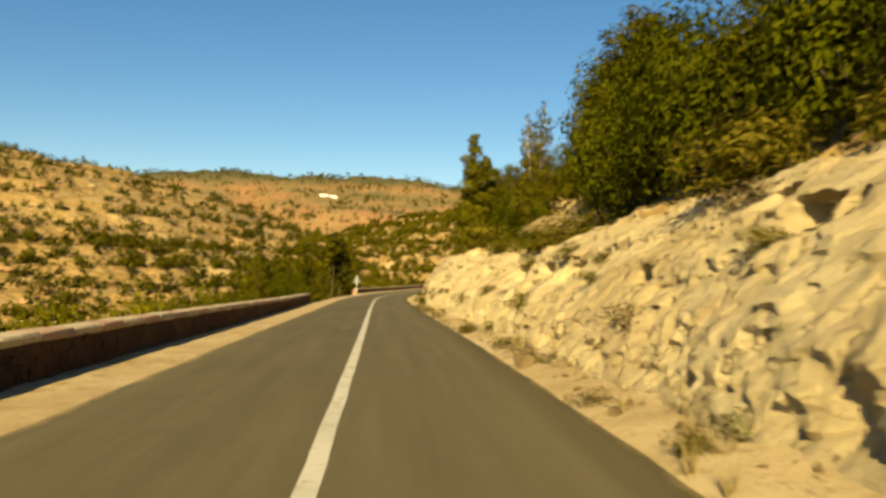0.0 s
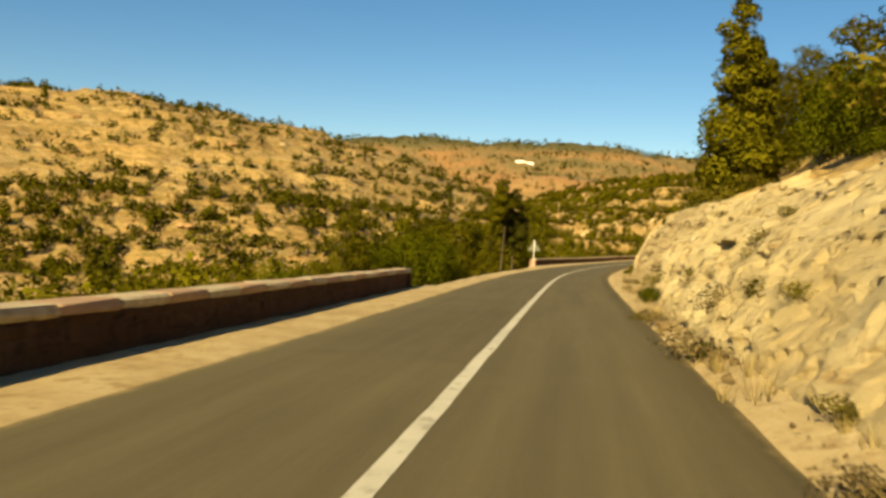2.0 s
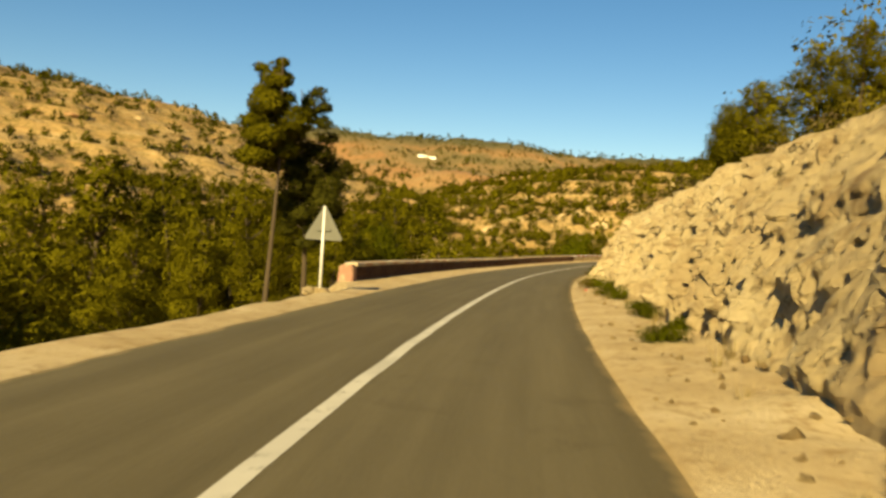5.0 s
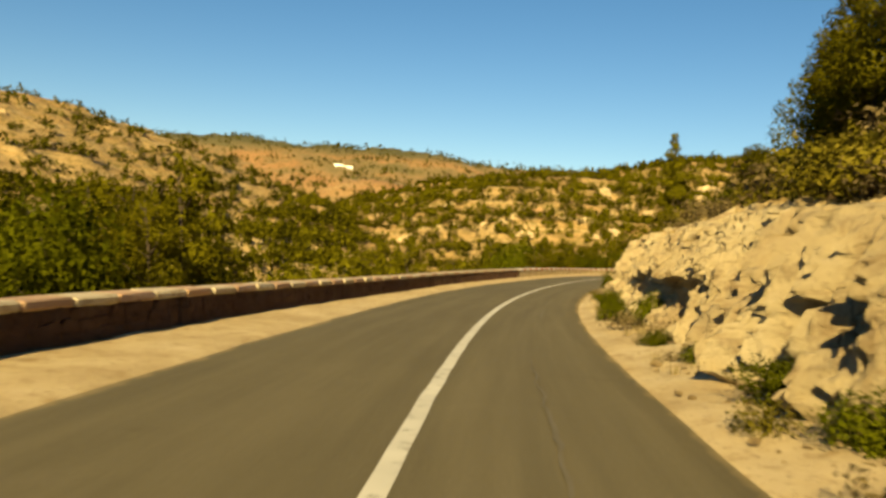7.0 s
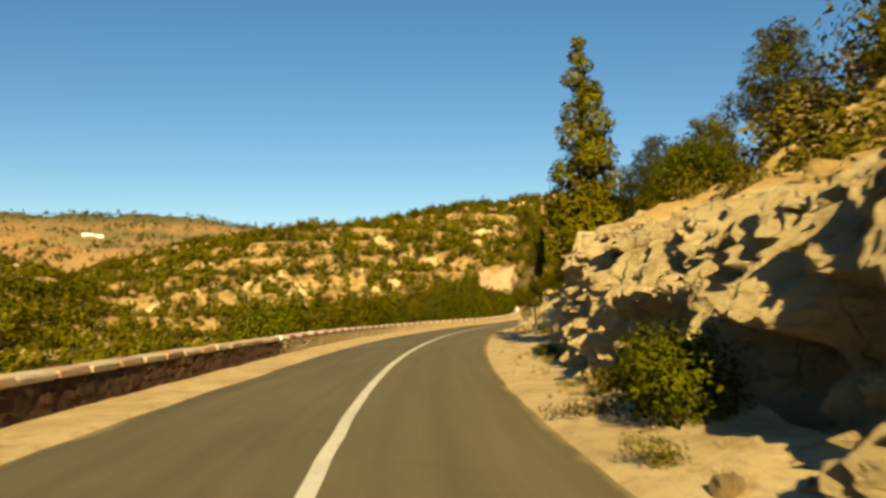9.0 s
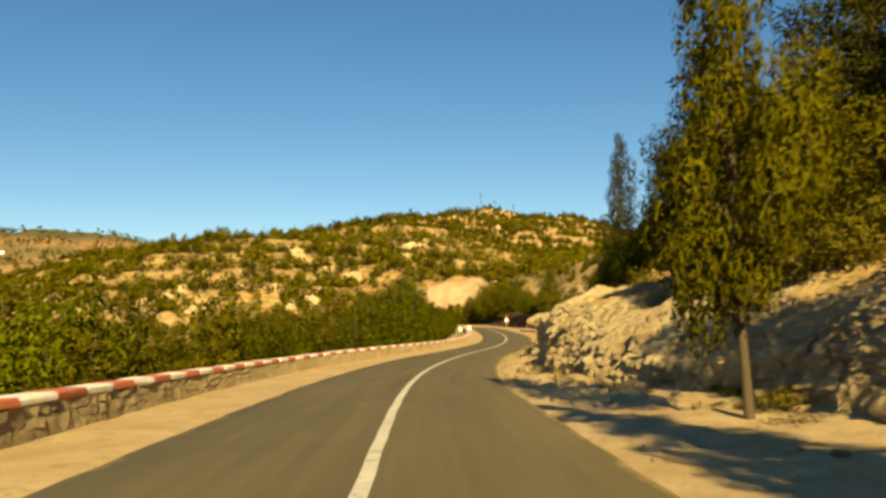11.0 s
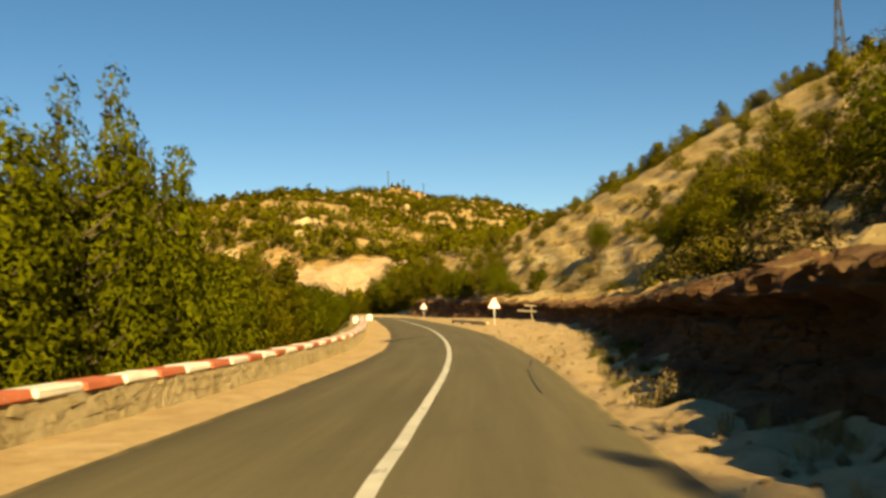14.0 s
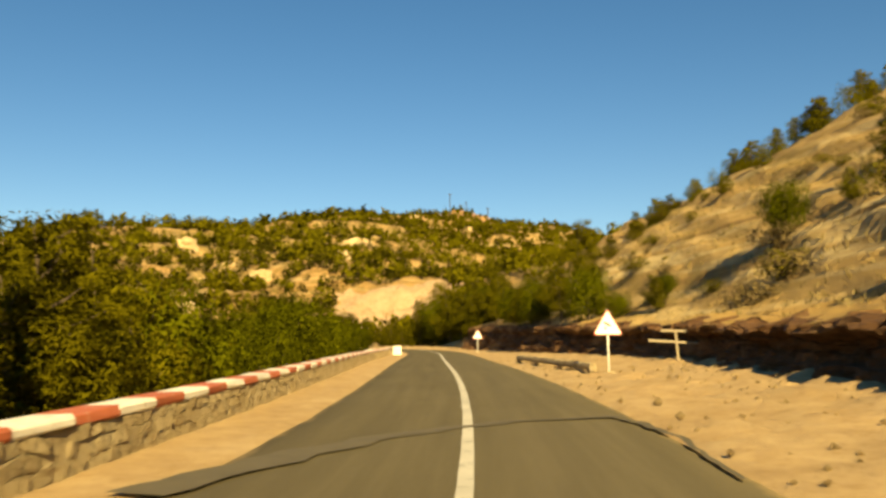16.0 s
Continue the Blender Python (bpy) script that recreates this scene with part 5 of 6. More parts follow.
# shrubs along the top of the cut and on the dry slope
for n in range(300):
    s = r.uniform(-5, 345)
    f = float(foot(s))
    u = f + 2.4 + 9 * r.random() ** 1.5
    if s > 262:
        u = f + r.uniform(2.5, 17)
        if n % 2:
            continue
    kind = r.choice(("bush", "bush", "dry")) if s > 90 else r.choice(("bush", "bush", "green"))
    plant_road(kind, s, u, r.uniform(0.6, 1.6) if s < 262 else r.uniform(0.4, 1.1), n + 1000, r.uniform(0.9, 1.5), h=on_cut(s, u) - 0.05)

for n in range(120):
    s = r.uniform(264, 350)
    u = float(foot(s)) + 3 + 42 * r.random() ** 1.3
    h = on_cut(s, u) - 0.05 if u < float(foot(s)) + 17 else None
    if n % 5 == 0:
        plant_road("pine_lo", s, u, r.uniform(1.4, 2.6), n + 2400, r.uniform(1.0, 1.4), h=h)
    else:
        plant_road(r.choice(("bush", "dry", "bush")), s, u, r.uniform(0.4, 1.5), n + 2400, r.uniform(0.9, 1.6), h=h)

# valley side: the trees that stand out
for n, (kind, s, u, top, wide) in enumerate((
        ("tall", 102.6, -7.6, 7.4, 1.1), ("dark_tall", 104.9, -7.0, 6.9, 1.2), ("pine", 104.5, -8.6, 3.0, 1.0), ("thicket", 239.6, -6.6, 6.8, 0.62), ("thicket", 241.8, -7.2, 6.2, 0.66), ("thicket", 237.4, -6.7, 6.0, 0.66),
        ("thicket", 235.0, -6.9, 5.3, 0.75), ("thicket", 232.0, -7.0, 4.6, 0.85), ("thicket", 229, -7.2, 4.0, 0.9), ("thicket", 226, -7.6, 3.4, 0.95), ("broad", 248, -8, 3.0, 0.9),
        ("spire", 268.5, -8.2, 4.3, 1.5), ("pine", 258, -9.4, 4.4, 1.0), ("pine", 261.5, -8.6, 4.6, 1.0), ("pine", 265.5, -10, 4.4, 1.0), ("pine", 265, -9.2, 3.2, 1.1), ("pine", 272, -9, 3.0, 1.1), ("pine", 278, -10, 3.2, 1.1), ("broad", 301, -8.2, 4.2, 0.8), ("broad", 307, -8.6, 4.2, 0.8),
        ("broad", 313, -8.0, 3.4, 0.8), ("broad", 296, -8.4, 2.8, 0.8), ("broad", 320, -7.4, 3.2, 0.8), ("broad", 327, -7.2, 3.6, 0.8),
        ("pine", 63.5, -8.4, 2.9, 0.85), ("pine", 66.5, -8.8, 2.0, 1.0), ("broad", 71, -8.8, 2.0, 0.8), ("broad", 78, -8.4, 2.6, 0.7), ("pine", 82, -9.0, 2.6, 1.0), ("broad", 88, -9.4, 2.4, 0.8), ("pine", 93, -10, 2.6, 1.0),
        ("broad", 59, -9.4, 0.6, 0.8), ("pine", 99, -10.5, 1.6, 1.0), ("pine", 114, -8.6, 3.4, 1.1), ("pine", 118, -9.0, 3.0, 1.1), ("broad", 124, -9.0, 2.9, 0.8), ("pine", 130, -10, 2.9, 1.1))):
    tree_to(kind, s, u, top, n + 60, wide)
for n in range(58):
    s = 204 + n * 2.2 + r.uniform(-1, 1)
    tree_to(r.choice(("pine", "pine_lo", "broad")), s, -r.uniform(9.5, 22), r.uniform(1.2, 4.4), n + 2600, r.uniform(0.8, 1.0))
for n in range(26):
    s = 112 + n * 1.1
    tree_to(r.choice(("pine", "pine_lo")), s, -r.uniform(11, 26), r.uniform(1.8, 4.8), n + 2700, r.uniform(0.8, 1.1))
for n in range(16):
    plant_road("pine_lo", r.uniform(362, 394), -r.uniform(6, 22), r.uniform(3.2, 4.8), n + 2800, r.uniform(1.0, 1.3))
for n in range(40):
    x, y = r.uniform(78, 101), r.uniform(366, 402)
    if abs(float(to_road([x], [y])[1][0])) > 4.4:
        plant("pine_lo", x, y, float(height(np.array([x]), np.array([y]))[0]) - 0.2, r.uniform(3.0, 4.8), n + 2900, r.uniform(1.0, 1.3))
for n, (s, u, top) in enumerate(((274, -9.2, 4.4), (278, -12, 5.0), (284, -13, 5.2), (290, -15, 5.6), (296, -17, 5.8), (303, -20, 6.2), (270, -12, 4.8), (286, -18, 6.0), (295, -23, 6.6), (282, -10, 3.6), (289, -11, 3.4))):
    tree_to("pine", s, u, top, n + 2950, 1.1)
# and the wood that fills the valley side
valley = []
for n in range(420):
    s = r.uniform(8, 372)
    u = -r.uniform(8.5, 70)
    top = r.uniform(-0.5, 2.2) - 0.10 * max(-u - 12, 0)
    if s < 56:
        top = r.uniform(-2.4, -0.2) - 0.12 * max(-u - 10, 0)
    if 66 < s < 105 and u > -8.6:
        continue
    if u > -17:
        tree_to("pine_lo", s, u, top, n + 1500, r.uniform(0.9, 1.3))
    else:
        p = on_road(s, u)
        z = float(height(np.array([p.x]), np.array([p.y]))[0])
        valley.append((p.x, p.y, z - 0.2, max(p.z + top - z, 1.5)))
W = np.array(valley)
hill_stuff("valley_wood", "dense olive-green pines on the valley floor below the road", W[:, :3], W[:, 3], 560, 0.056, PINE, 10)

# tufts and shrubs along the foot of the cut
for n in range(150):
    s = r.uniform(4, 262)
    f = float(foot(s))
    u = f + r.uniform(-0.55, 0.5)
    big = r.random() < 0.25
    plant_road(r.choice(("bush", "dry", "green")), s, u, r.uniform(0.4, 0.65) if big else r.uniform(0.18, 0.38), n + 1800, r.uniform(0.8, 1.5), h=0.06 if u < f else 0.18)
for n, (s, u, tall, wide) in enumerate(((147.2, 3.5, 1.35, 0.85), (148.6, 3.7, 1.2, 0.85), (140.2, 3.1, 0.5, 0.8), (142.6, 3.0, 0.45, 1.0), (126.5, 3.7, 1.1, 0.7), (111.2, 3.5, 0.7, 1.0), (109.6, 3.6, 0.7, 1.0), (101, 3.8, 0.7, 1.0), (90.5, 4.1, 0.55, 0.9), (68, 4.3, 1.0, 0.8), (66, 4.4, 0.9, 1.1), (196.5, 5.4, 0.9, 1.0), (195, 5.6, 0.8, 1.0), (129.6, 3.05, 0.9, 0.75), (128.5, 2.95, 0.5, 1.0), (7.3, 3.75, 0.75, 1.1), (6.6, 3.5, 0.5, 1.2), (8.4, 4.0, 0.55, 1.2))):
    plant_road("green", s, u, tall, n + 2000, wide, h=0.02)


for n, (s, u, tall) in enumerate(((131, 3.3, 0.6), (133.5, 3.4, 0.7), (136, 3.4, 0.8), (128.5, 3.2, 0.5), (122, 3.3, 0.5), (119, 3.5, 0.55), (115.3, 3.5, 0.7), (113.2, 3.6, 0.7), (104, 3.7, 0.6), (96, 3.9, 0.5), (93.5, 3.8, 0.6),
                                  (88.7, 3.4, 0.42), (44.3, 3.35, 0.45), (43.4, 3.6, 0.42), (42.4, 3.9, 0.45), (54.5, 3.2, 0.4), (56.5, 3.3, 0.45), (58, 3.6, 0.5), (61, 4.1, 0.7), (63.5, 4.3, 0.6), (50, 3.5, 0.35), (70.5, 4.3, 0.7), (74, 4.2, 0.6), (197, 4.8, 0.8), (199, 4.6, 0.6))):
    plant_road("green", s, u, tall, n + 3000, 1.1, h=0.04)


# tufts rooted in the face of the bank
def on_face(s, row):
    grid, U, Hh = CUT_FACE
    n = int(np.abs(grid - s).argmin())
    return float(U[n, row]), float(Hh[n, row])


for n in range(40):
    s = r.uniform(7, 56) if n < 28 else r.uniform(66, 118)
    u, h = on_face(s, r.randrange(7, 34))
    plant_road(r.choice(("bush", "dry", "bush")), s, u + 0.05, r.uniform(0.22, 0.5), n + 3100, r.uniform(1.0, 1.5), h=h - 0.02)


# ---- loose stones ----
RUBBLE = rock_material("rubble", ((0.30, 0.20, 0.09), (0.38, 0.275, 0.135), (0.45, 0.35, 0.19)), (0.22, 0.14, 0.06), 3.0)
def stone_mesh(seed, material):
    bm = bmesh.new()
    bmesh.ops.create_icosphere(bm, subdivisions=2, radius=0.5)
    for v in bm.verts:
        k = 1 + 0.45 * noise.noise(v.co * 2.2 + Vector((seed * 7.3, 0, 0)))
        v.co = Vector((round(v.co.x * k * 4.2) / 4.2 * 0.6 + v.co.x * k * 0.4, v.co.y * k, v.co.z * k * 0.7))
    me = bpy.data.meshes.new("stone")
    bm.to_mesh(me)
    bm.free()
    me.materials.append(material)
    return me


def build_stones():
    pale = [stone_mesh(i, RUBBLE) for i in range(5)]
    brown = [stone_mesh(i + 9, RUBBLE) for i in range(5)]
    q = random.Random(8)
    for n in range(240):
        s = q.uniform(2, 275) if n < 130 else q.uniform(196, 275)
        f = float(foot(s))
        u = f + q.uniform(-0.9, 0.5) if q.random() < 0.8 else q.uniform(EDGE_R + 0.3, f)
        if s > 240:
            u = f + 0.3 - 2.4 * q.random() ** 2.5
        u = max(u, float(edge_right(s)) + 0.2)
        size = 0.08 + 0.26 * q.random() ** 4
        ob = new("stone", (pale if s < 196 else brown)[q.randrange(5)])
        ob.matrix_basis = Matrix.Translation(on_road(s, u, 0.02 + size * 0.18)) @ pose(0, 0, 0, q.uniform(-20, 20), q.uniform(-20, 20), q.uniform(0, 360)) @ Matrix.Diagonal((size * q.uniform(0.8, 1.5), size, size, 1))
        tagged(ob, "loose pale limestone fragment on the sandy verge" if s < 196 else "loose brown rock fragment on the gravel verge", "stone", "loose stones on the verge")


build_stones()


def verge_height(s, u):
    k = (u - EDGE_R + 0.5) / (float(foot(s)) + 1.4 - EDGE_R)
    return -0.03 + 0.34 * max(k, 0) ** 2.2


def build_rubble():
    """Small fragments fallen from the cut, and straw-coloured grass at its foot."""
    q = random.Random(21)
    base = np.array([(0.5, 0, 0), (-0.5, 0, 0), (0, 0.5, 0), (0, -0.5, 0), (0.2, 0.15, 0.42), (-0.2, -0.1, 0.38), (0, 0, -0.4)])
    faces = np.array([(0, 2, 4), (2, 1, 5), (1, 3, 5), (3, 0, 4), (2, 5, 4), (3, 4, 5), (2, 0, 6), (1, 2, 6), (3, 1, 6), (0, 3, 6)])
    rng = np.random.default_rng(4)
    for name, a, b, count, mat, label in (("limestone_rubble", 2, 200, 3200, RUBBLE, "small pale limestone fragments scattered below the cut"),
                                          ("brown_rubble", 196, 305, 3400, RUBBLE, "small brown rock fragments scattered below the cut")):
        V, F = [], []
        for n in range(count):
            s = q.uniform(a, b)
            f = float(foot(s))
            u = f + 0.35 - (f - EDGE_R + 0.2) * q.random() ** (2.2 if s < 240 else 2.0)
            size = 0.025 + (0.13 if s < 240 else 0.16) * q.random() ** 4
            shape = base * rng.uniform(0.7, 1.4, 3) * size * rng.uniform(0.55, 1.3, (len(base), 1))
            p = on_road(s, u, verge_height(s, u) + size * 0.15)
            V.append(shape + np.array(p))
            F.append(faces + len(base) * n)
        ob = new(name, mesh_np(name, np.concatenate(V), np.concatenate(F), mat))
        tagged(ob, label, "rubble", kind="stuff")
    V = []
    for n in range(520):
        s = q.uniform(188, 262) if n % 3 else q.uniform(5, 180)
        f = float(foot(s))
        u = f + q.uniform(-0.6, 0.45)
        p = on_road(s, u, verge_height(s, u) - 0.02)
        tall = q.uniform(0.12, 0.42)
        for m in range(16):
            a, lean = q.uniform(0, 6.28), q.uniform(0.1, 0.5)
            d = Vector((math.cos(a), math.sin(a), 0))
            o = p + d * q.uniform(0, 0.09)
            side = Vector((-d.y, d.x, 0)) * 0.008
            V += [o - side, o + side, o + d * lean * tall + Vector((0, 0, tall * q.uniform(0.6, 1)))]
    for n in range(1500):
        s = q.uniform(262, 346)
        u = float(foot(s)) + 2.2 + 15 * q.random()
        p = on_road(s, u, on_cut(s, u) - 0.03)
        tall = q.uniform(0.14, 0.45)
        for m in range(7):
            a, lean = q.uniform(0, 6.28), q.uniform(0.2, 0.7)
            d = Vector((math.cos(a), math.sin(a), 0))
            o = p + d * q.uniform(0, 0.25)
            side = Vector((-d.y, d.x, 0)) * 0.03
            V += [o - side, o + side, o + d * lean * tall + Vector((0, 0, tall * q.uniform(0.5, 1)))]
    ob = new("dry_grass", mesh_np("dry_grass", V, np.arange(len(V)).reshape(-1, 3), STRAW))
    tagged(ob, "straw-coloured dry grass tufts at the foot of the cut", "grass", kind="stuff")


STRAW = leaf_material("straw", (0.20, 0.15, 0.06), (0.30, 0.23, 0.10), (0.40, 0.32, 0.15))
build_rubble()


# ---- road signs ----
def triangle_sign(s, u, facing, label, mark=True, yaw=None):
    """A triangular warning sign on a steel post. facing: 1 shows its face to the walk, -1 its back."""
    sign = new("warning_sign")
    sign.matrix_world = Matrix.Translation(on_road(s, u, -0.12)) @ pose(0, 0, 0, 0, 0, (yaw_at(s) if yaw is None else yaw) + (0 if facing > 0 else 180))
    tagged(sign, label, "road sign")
    bm = bmesh.new()
    bmesh.ops.create_cube(bm, size=1, matrix=Matrix.Translation((0, 0.03, 0.06)) @ Matrix.Diagonal((0.42, 0.36, 0.30, 1)))
    bmesh.ops.bevel(bm, geom=bm.edges[:], offset=0.05, segments=2, affect='EDGES')
    for v in bm.verts:
        v.co += Vector(noise.noise_vector(v.co * 5)) * 0.03
    part("footing", bm, STONE, sign, "rough pale concrete footing")
    bm = bmesh.new()
    tube(bm, [(0, 0.035, -0.3), (0, 0.035, 1.0), (0, 0.035, 2.2)], [0.035] * 3, 10)
    part("post", bm, METAL, sign, "galvanised steel post", True)

    def plate(side, y, thick, name, material, label="", base=1.38, parent=sign):
        hgt = side * 0.866
        bm = bmesh.new()
        rr = side * 0.05
        pts = []
        for cx, cz, a0 in ((-side / 2 + rr * 1.73, base + rr, 150), (side / 2 - rr * 1.73, base + rr, 270), (0, base + hgt - rr * 2, 30)):
            for q in range(5):
                a = radians(a0 + q * 30)
                pts.append((cx + rr * math.cos(a), cz + rr * math.sin(a)))
        f = [bm.verts.new((x, y, z)) for x, z in pts]
        b = [bm.verts.new((x, y + thick, z)) for x, z in pts]
        bm.faces.new(f)
        bm.faces.new(b[::-1])
        for q in range(len(f)):
            bm.faces.new((f[q - 1], b[q - 1], b[q], f[q]))
        bmesh.ops.recalc_face_normals(bm, faces=bm.faces)
        return part(name, bm, material, parent, label)
    back = plate(1.0, -0.012, 0.018, "plate", PLATE, "grey metal back plate")
    plate(0.98, -0.016, 0.004, "border", SIGN_RED, "faded red border", 1.388, back)
    panel = plate(0.90, -0.020, 0.004, "panel", SIGN_WHITE, "white reflective panel", 1.41)
    if mark:
        for cx, cz, w, h, tilt in ((-0.02, 1.74, 0.24, 0.07, -28), (-0.08, 1.6, 0.06, 0.07, 0)):
            bm = bmesh.new()
            bmesh.ops.create_cube(bm, size=1, matrix=Matrix.Translation((cx, -0.0235, cz)) @ pose(0, 0, 0, 0, -tilt, 0) @ Matrix.Diagonal((w, 0.003, h, 1)))
            part("symbol", bm, SIGN_BLACK, panel, "small dark symbol")
    bm = bmesh.new()
    bmesh.ops.create_cube(bm, size=1, matrix=Matrix.Translation((0, 0.03, 1.62)) @ Matrix.Diagonal((0.36, 0.05, 0.04, 1)))
    part("bracket", bm, PLATE, sign)


triangle_sign(95.6, -3.76, -1, "triangular warning sign seen from its bare grey back", False)
triangle_sign(283.2, 4.98, 1, "white triangular warning sign on a steel post by the verge")
triangle_sign(336, 3.9, 1, "small far triangular warning sign below the trees", False)


# ---- far things ----
def on_ground(x, y, h=0.0):
    return Vector((x, y, float(height(np.array([float(x)]), np.array([float(y)]))[0]) + h))


def build_pole(x, y, tall):
    pole = new("utility_pole")
    pole.matrix_world = Matrix.Translation(on_ground(x, y, -0.5))
    tagged(pole, "thin dark pole standing on the hill crest", "pole", "poles on the crest")
    bm = bmesh.new()
    tube(bm, [(0, 0, 0), (0, 0, tall * 0.5), (0, 0, tall)], [0.30, 0.26, 0.2], 8)
    part("shaft", bm, PYLON, pole)
    bm = bmesh.new()
    bmesh.ops.create_cube(bm, size=1, matrix=Matrix.Translation((0, 0, tall - 0.8)) @ Matrix.Diagonal((2.0, 0.25, 0.25, 1)))
    part("crossarm", bm, PYLON, pole)


def build_pylon(p, tall, yaw):
    pylon = new("lattice_pylon")
    pylon.matrix_world = Matrix.Translation(p) @ pose(0, 0, 0, 0, 0, yaw)
    tagged(pylon, "dark steel lattice power pylon on the hilltop", "pylon")

    def w(z):
        return 1.6 * (1 - z / tall) ** 1.3 + 0.28
    zs = [0, tall * 0.16, tall * 0.32, tall * 0.46, tall * 0.6, tall * 0.72, tall * 0.84, tall]
    for sx, sy in ((1, 1), (1, -1), (-1, 1), (-1, -1)):
        bm = bmesh.new()
        tube(bm, [(sx * w(z), sy * w(z), z) for z in zs], [0.10] * len(zs), 5)
        part("leg", bm, PYLON, pylon)
    for z0, z1 in zip(zs[:-1], zs[1:]):
        bm = bmesh.new()
        for a, b in (((1, 1), (-1, 1)), ((-1, 1), (-1, -1)), ((-1, -1), (1, -1)), ((1, -1), (1, 1))):
            tube(bm, [(a[0] * w(z0), a[1] * w(z0), z0), (b[0] * w(z1), b[1] * w(z1), z1)], [0.05, 0.05], 4)
            tube(bm, [(b[0] * w(z0), b[1] * w(z0), z0), (a[0] * w(z1), a[1] * w(z1), z1)], [0.05, 0.05], 4)
        part("bracing", bm, PYLON, pylon)


build_pylon(on_ground(153.5, 313, -0.5), 24, 20)
for px, py, tall in ((224, 674, 12), (231, 668, 11), (257, 696, 10)):
    build_pole(px, py, tall)


def build_house(x, y, yaw):
    house = new("farmhouse")
    house.matrix_world = Matrix.Translation(on_ground(x, y, -2.0)) @ pose(0, 0, 0, 0, 0, yaw)
    tagged(house, "small whitewashed flat-roofed farmhouse on the far mountain", "house")

    def box(name, cx, cy, cz, lx, ly, lz, material, parent=house, label=""):
        bm = bmesh.new()
        bmesh.ops.create_cube(bm, size=1, matrix=Matrix.Translation((cx, cy, cz)) @ Matrix.Diagonal((lx, ly, lz, 1)))
        bmesh.ops.bevel(bm, geom=bm.edges[:], offset=0.06, segments=1, affect='EDGES')
        return part(name, bm, material, parent, label)
    for cx, lx, lz in ((-6, 14, 8.5), (9, 16, 6.5)):
        wall = box("wall", cx, 0, lz / 2, lx, 9, lz, WHITEWASH)
        box("roof", cx, 0, lz + 0.2, lx + 0.5, 9.5, 0.4, WHITEWASH)
        for k in range(3):
            box("window", cx - lx / 3 + k * lx / 3, -4.5, lz - 2.6, 1.1, 0.2, 1.3, SIGN_BLACK, wall)


build_house(-160, 1500, 8)


# ---- bare rock on the hills ----
def outcrop_mesh(seed, material):
    bm = bmesh.new()
    bmesh.ops.create_icosphere(bm, subdivisions=3, radius=1.0)
    for v in bm.verts:
        d = v.co.normalized()
        k = 1 + 0.35 * noise.fractal(d * 1.7 + Vector((seed * 5.1, 0, 0)), 0.8, 2.0, 5)
        step = noise.voronoi(Vector((d.x * 3, d.y * 3, d.z * 4.5 + seed)))[0][0]
        v.co = d * k * (0.86 + 0.4 * step)
    me = bpy.data.meshes.new("rock_outcrop")
    bm.to_mesh(me)
    bm.free()
    me.materials.append(material)
    return me


CUT = rock_material('fresh_cut_rock', ((0.32, 0.205, 0.12), (0.37, 0.26, 0.16), (0.42, 0.31, 0.20)), (0.25, 0.15, 0.08), 0.8)


# near-black rock: the crag's shade is put into these tones
SHADE_ROCK = rock_material("shade_dark_rock", ((0.06, 0.045, 0.03), (0.10, 0.07, 0.045), (0.16, 0.11, 0.07)), (0.03, 0.022, 0.015), 0.8)


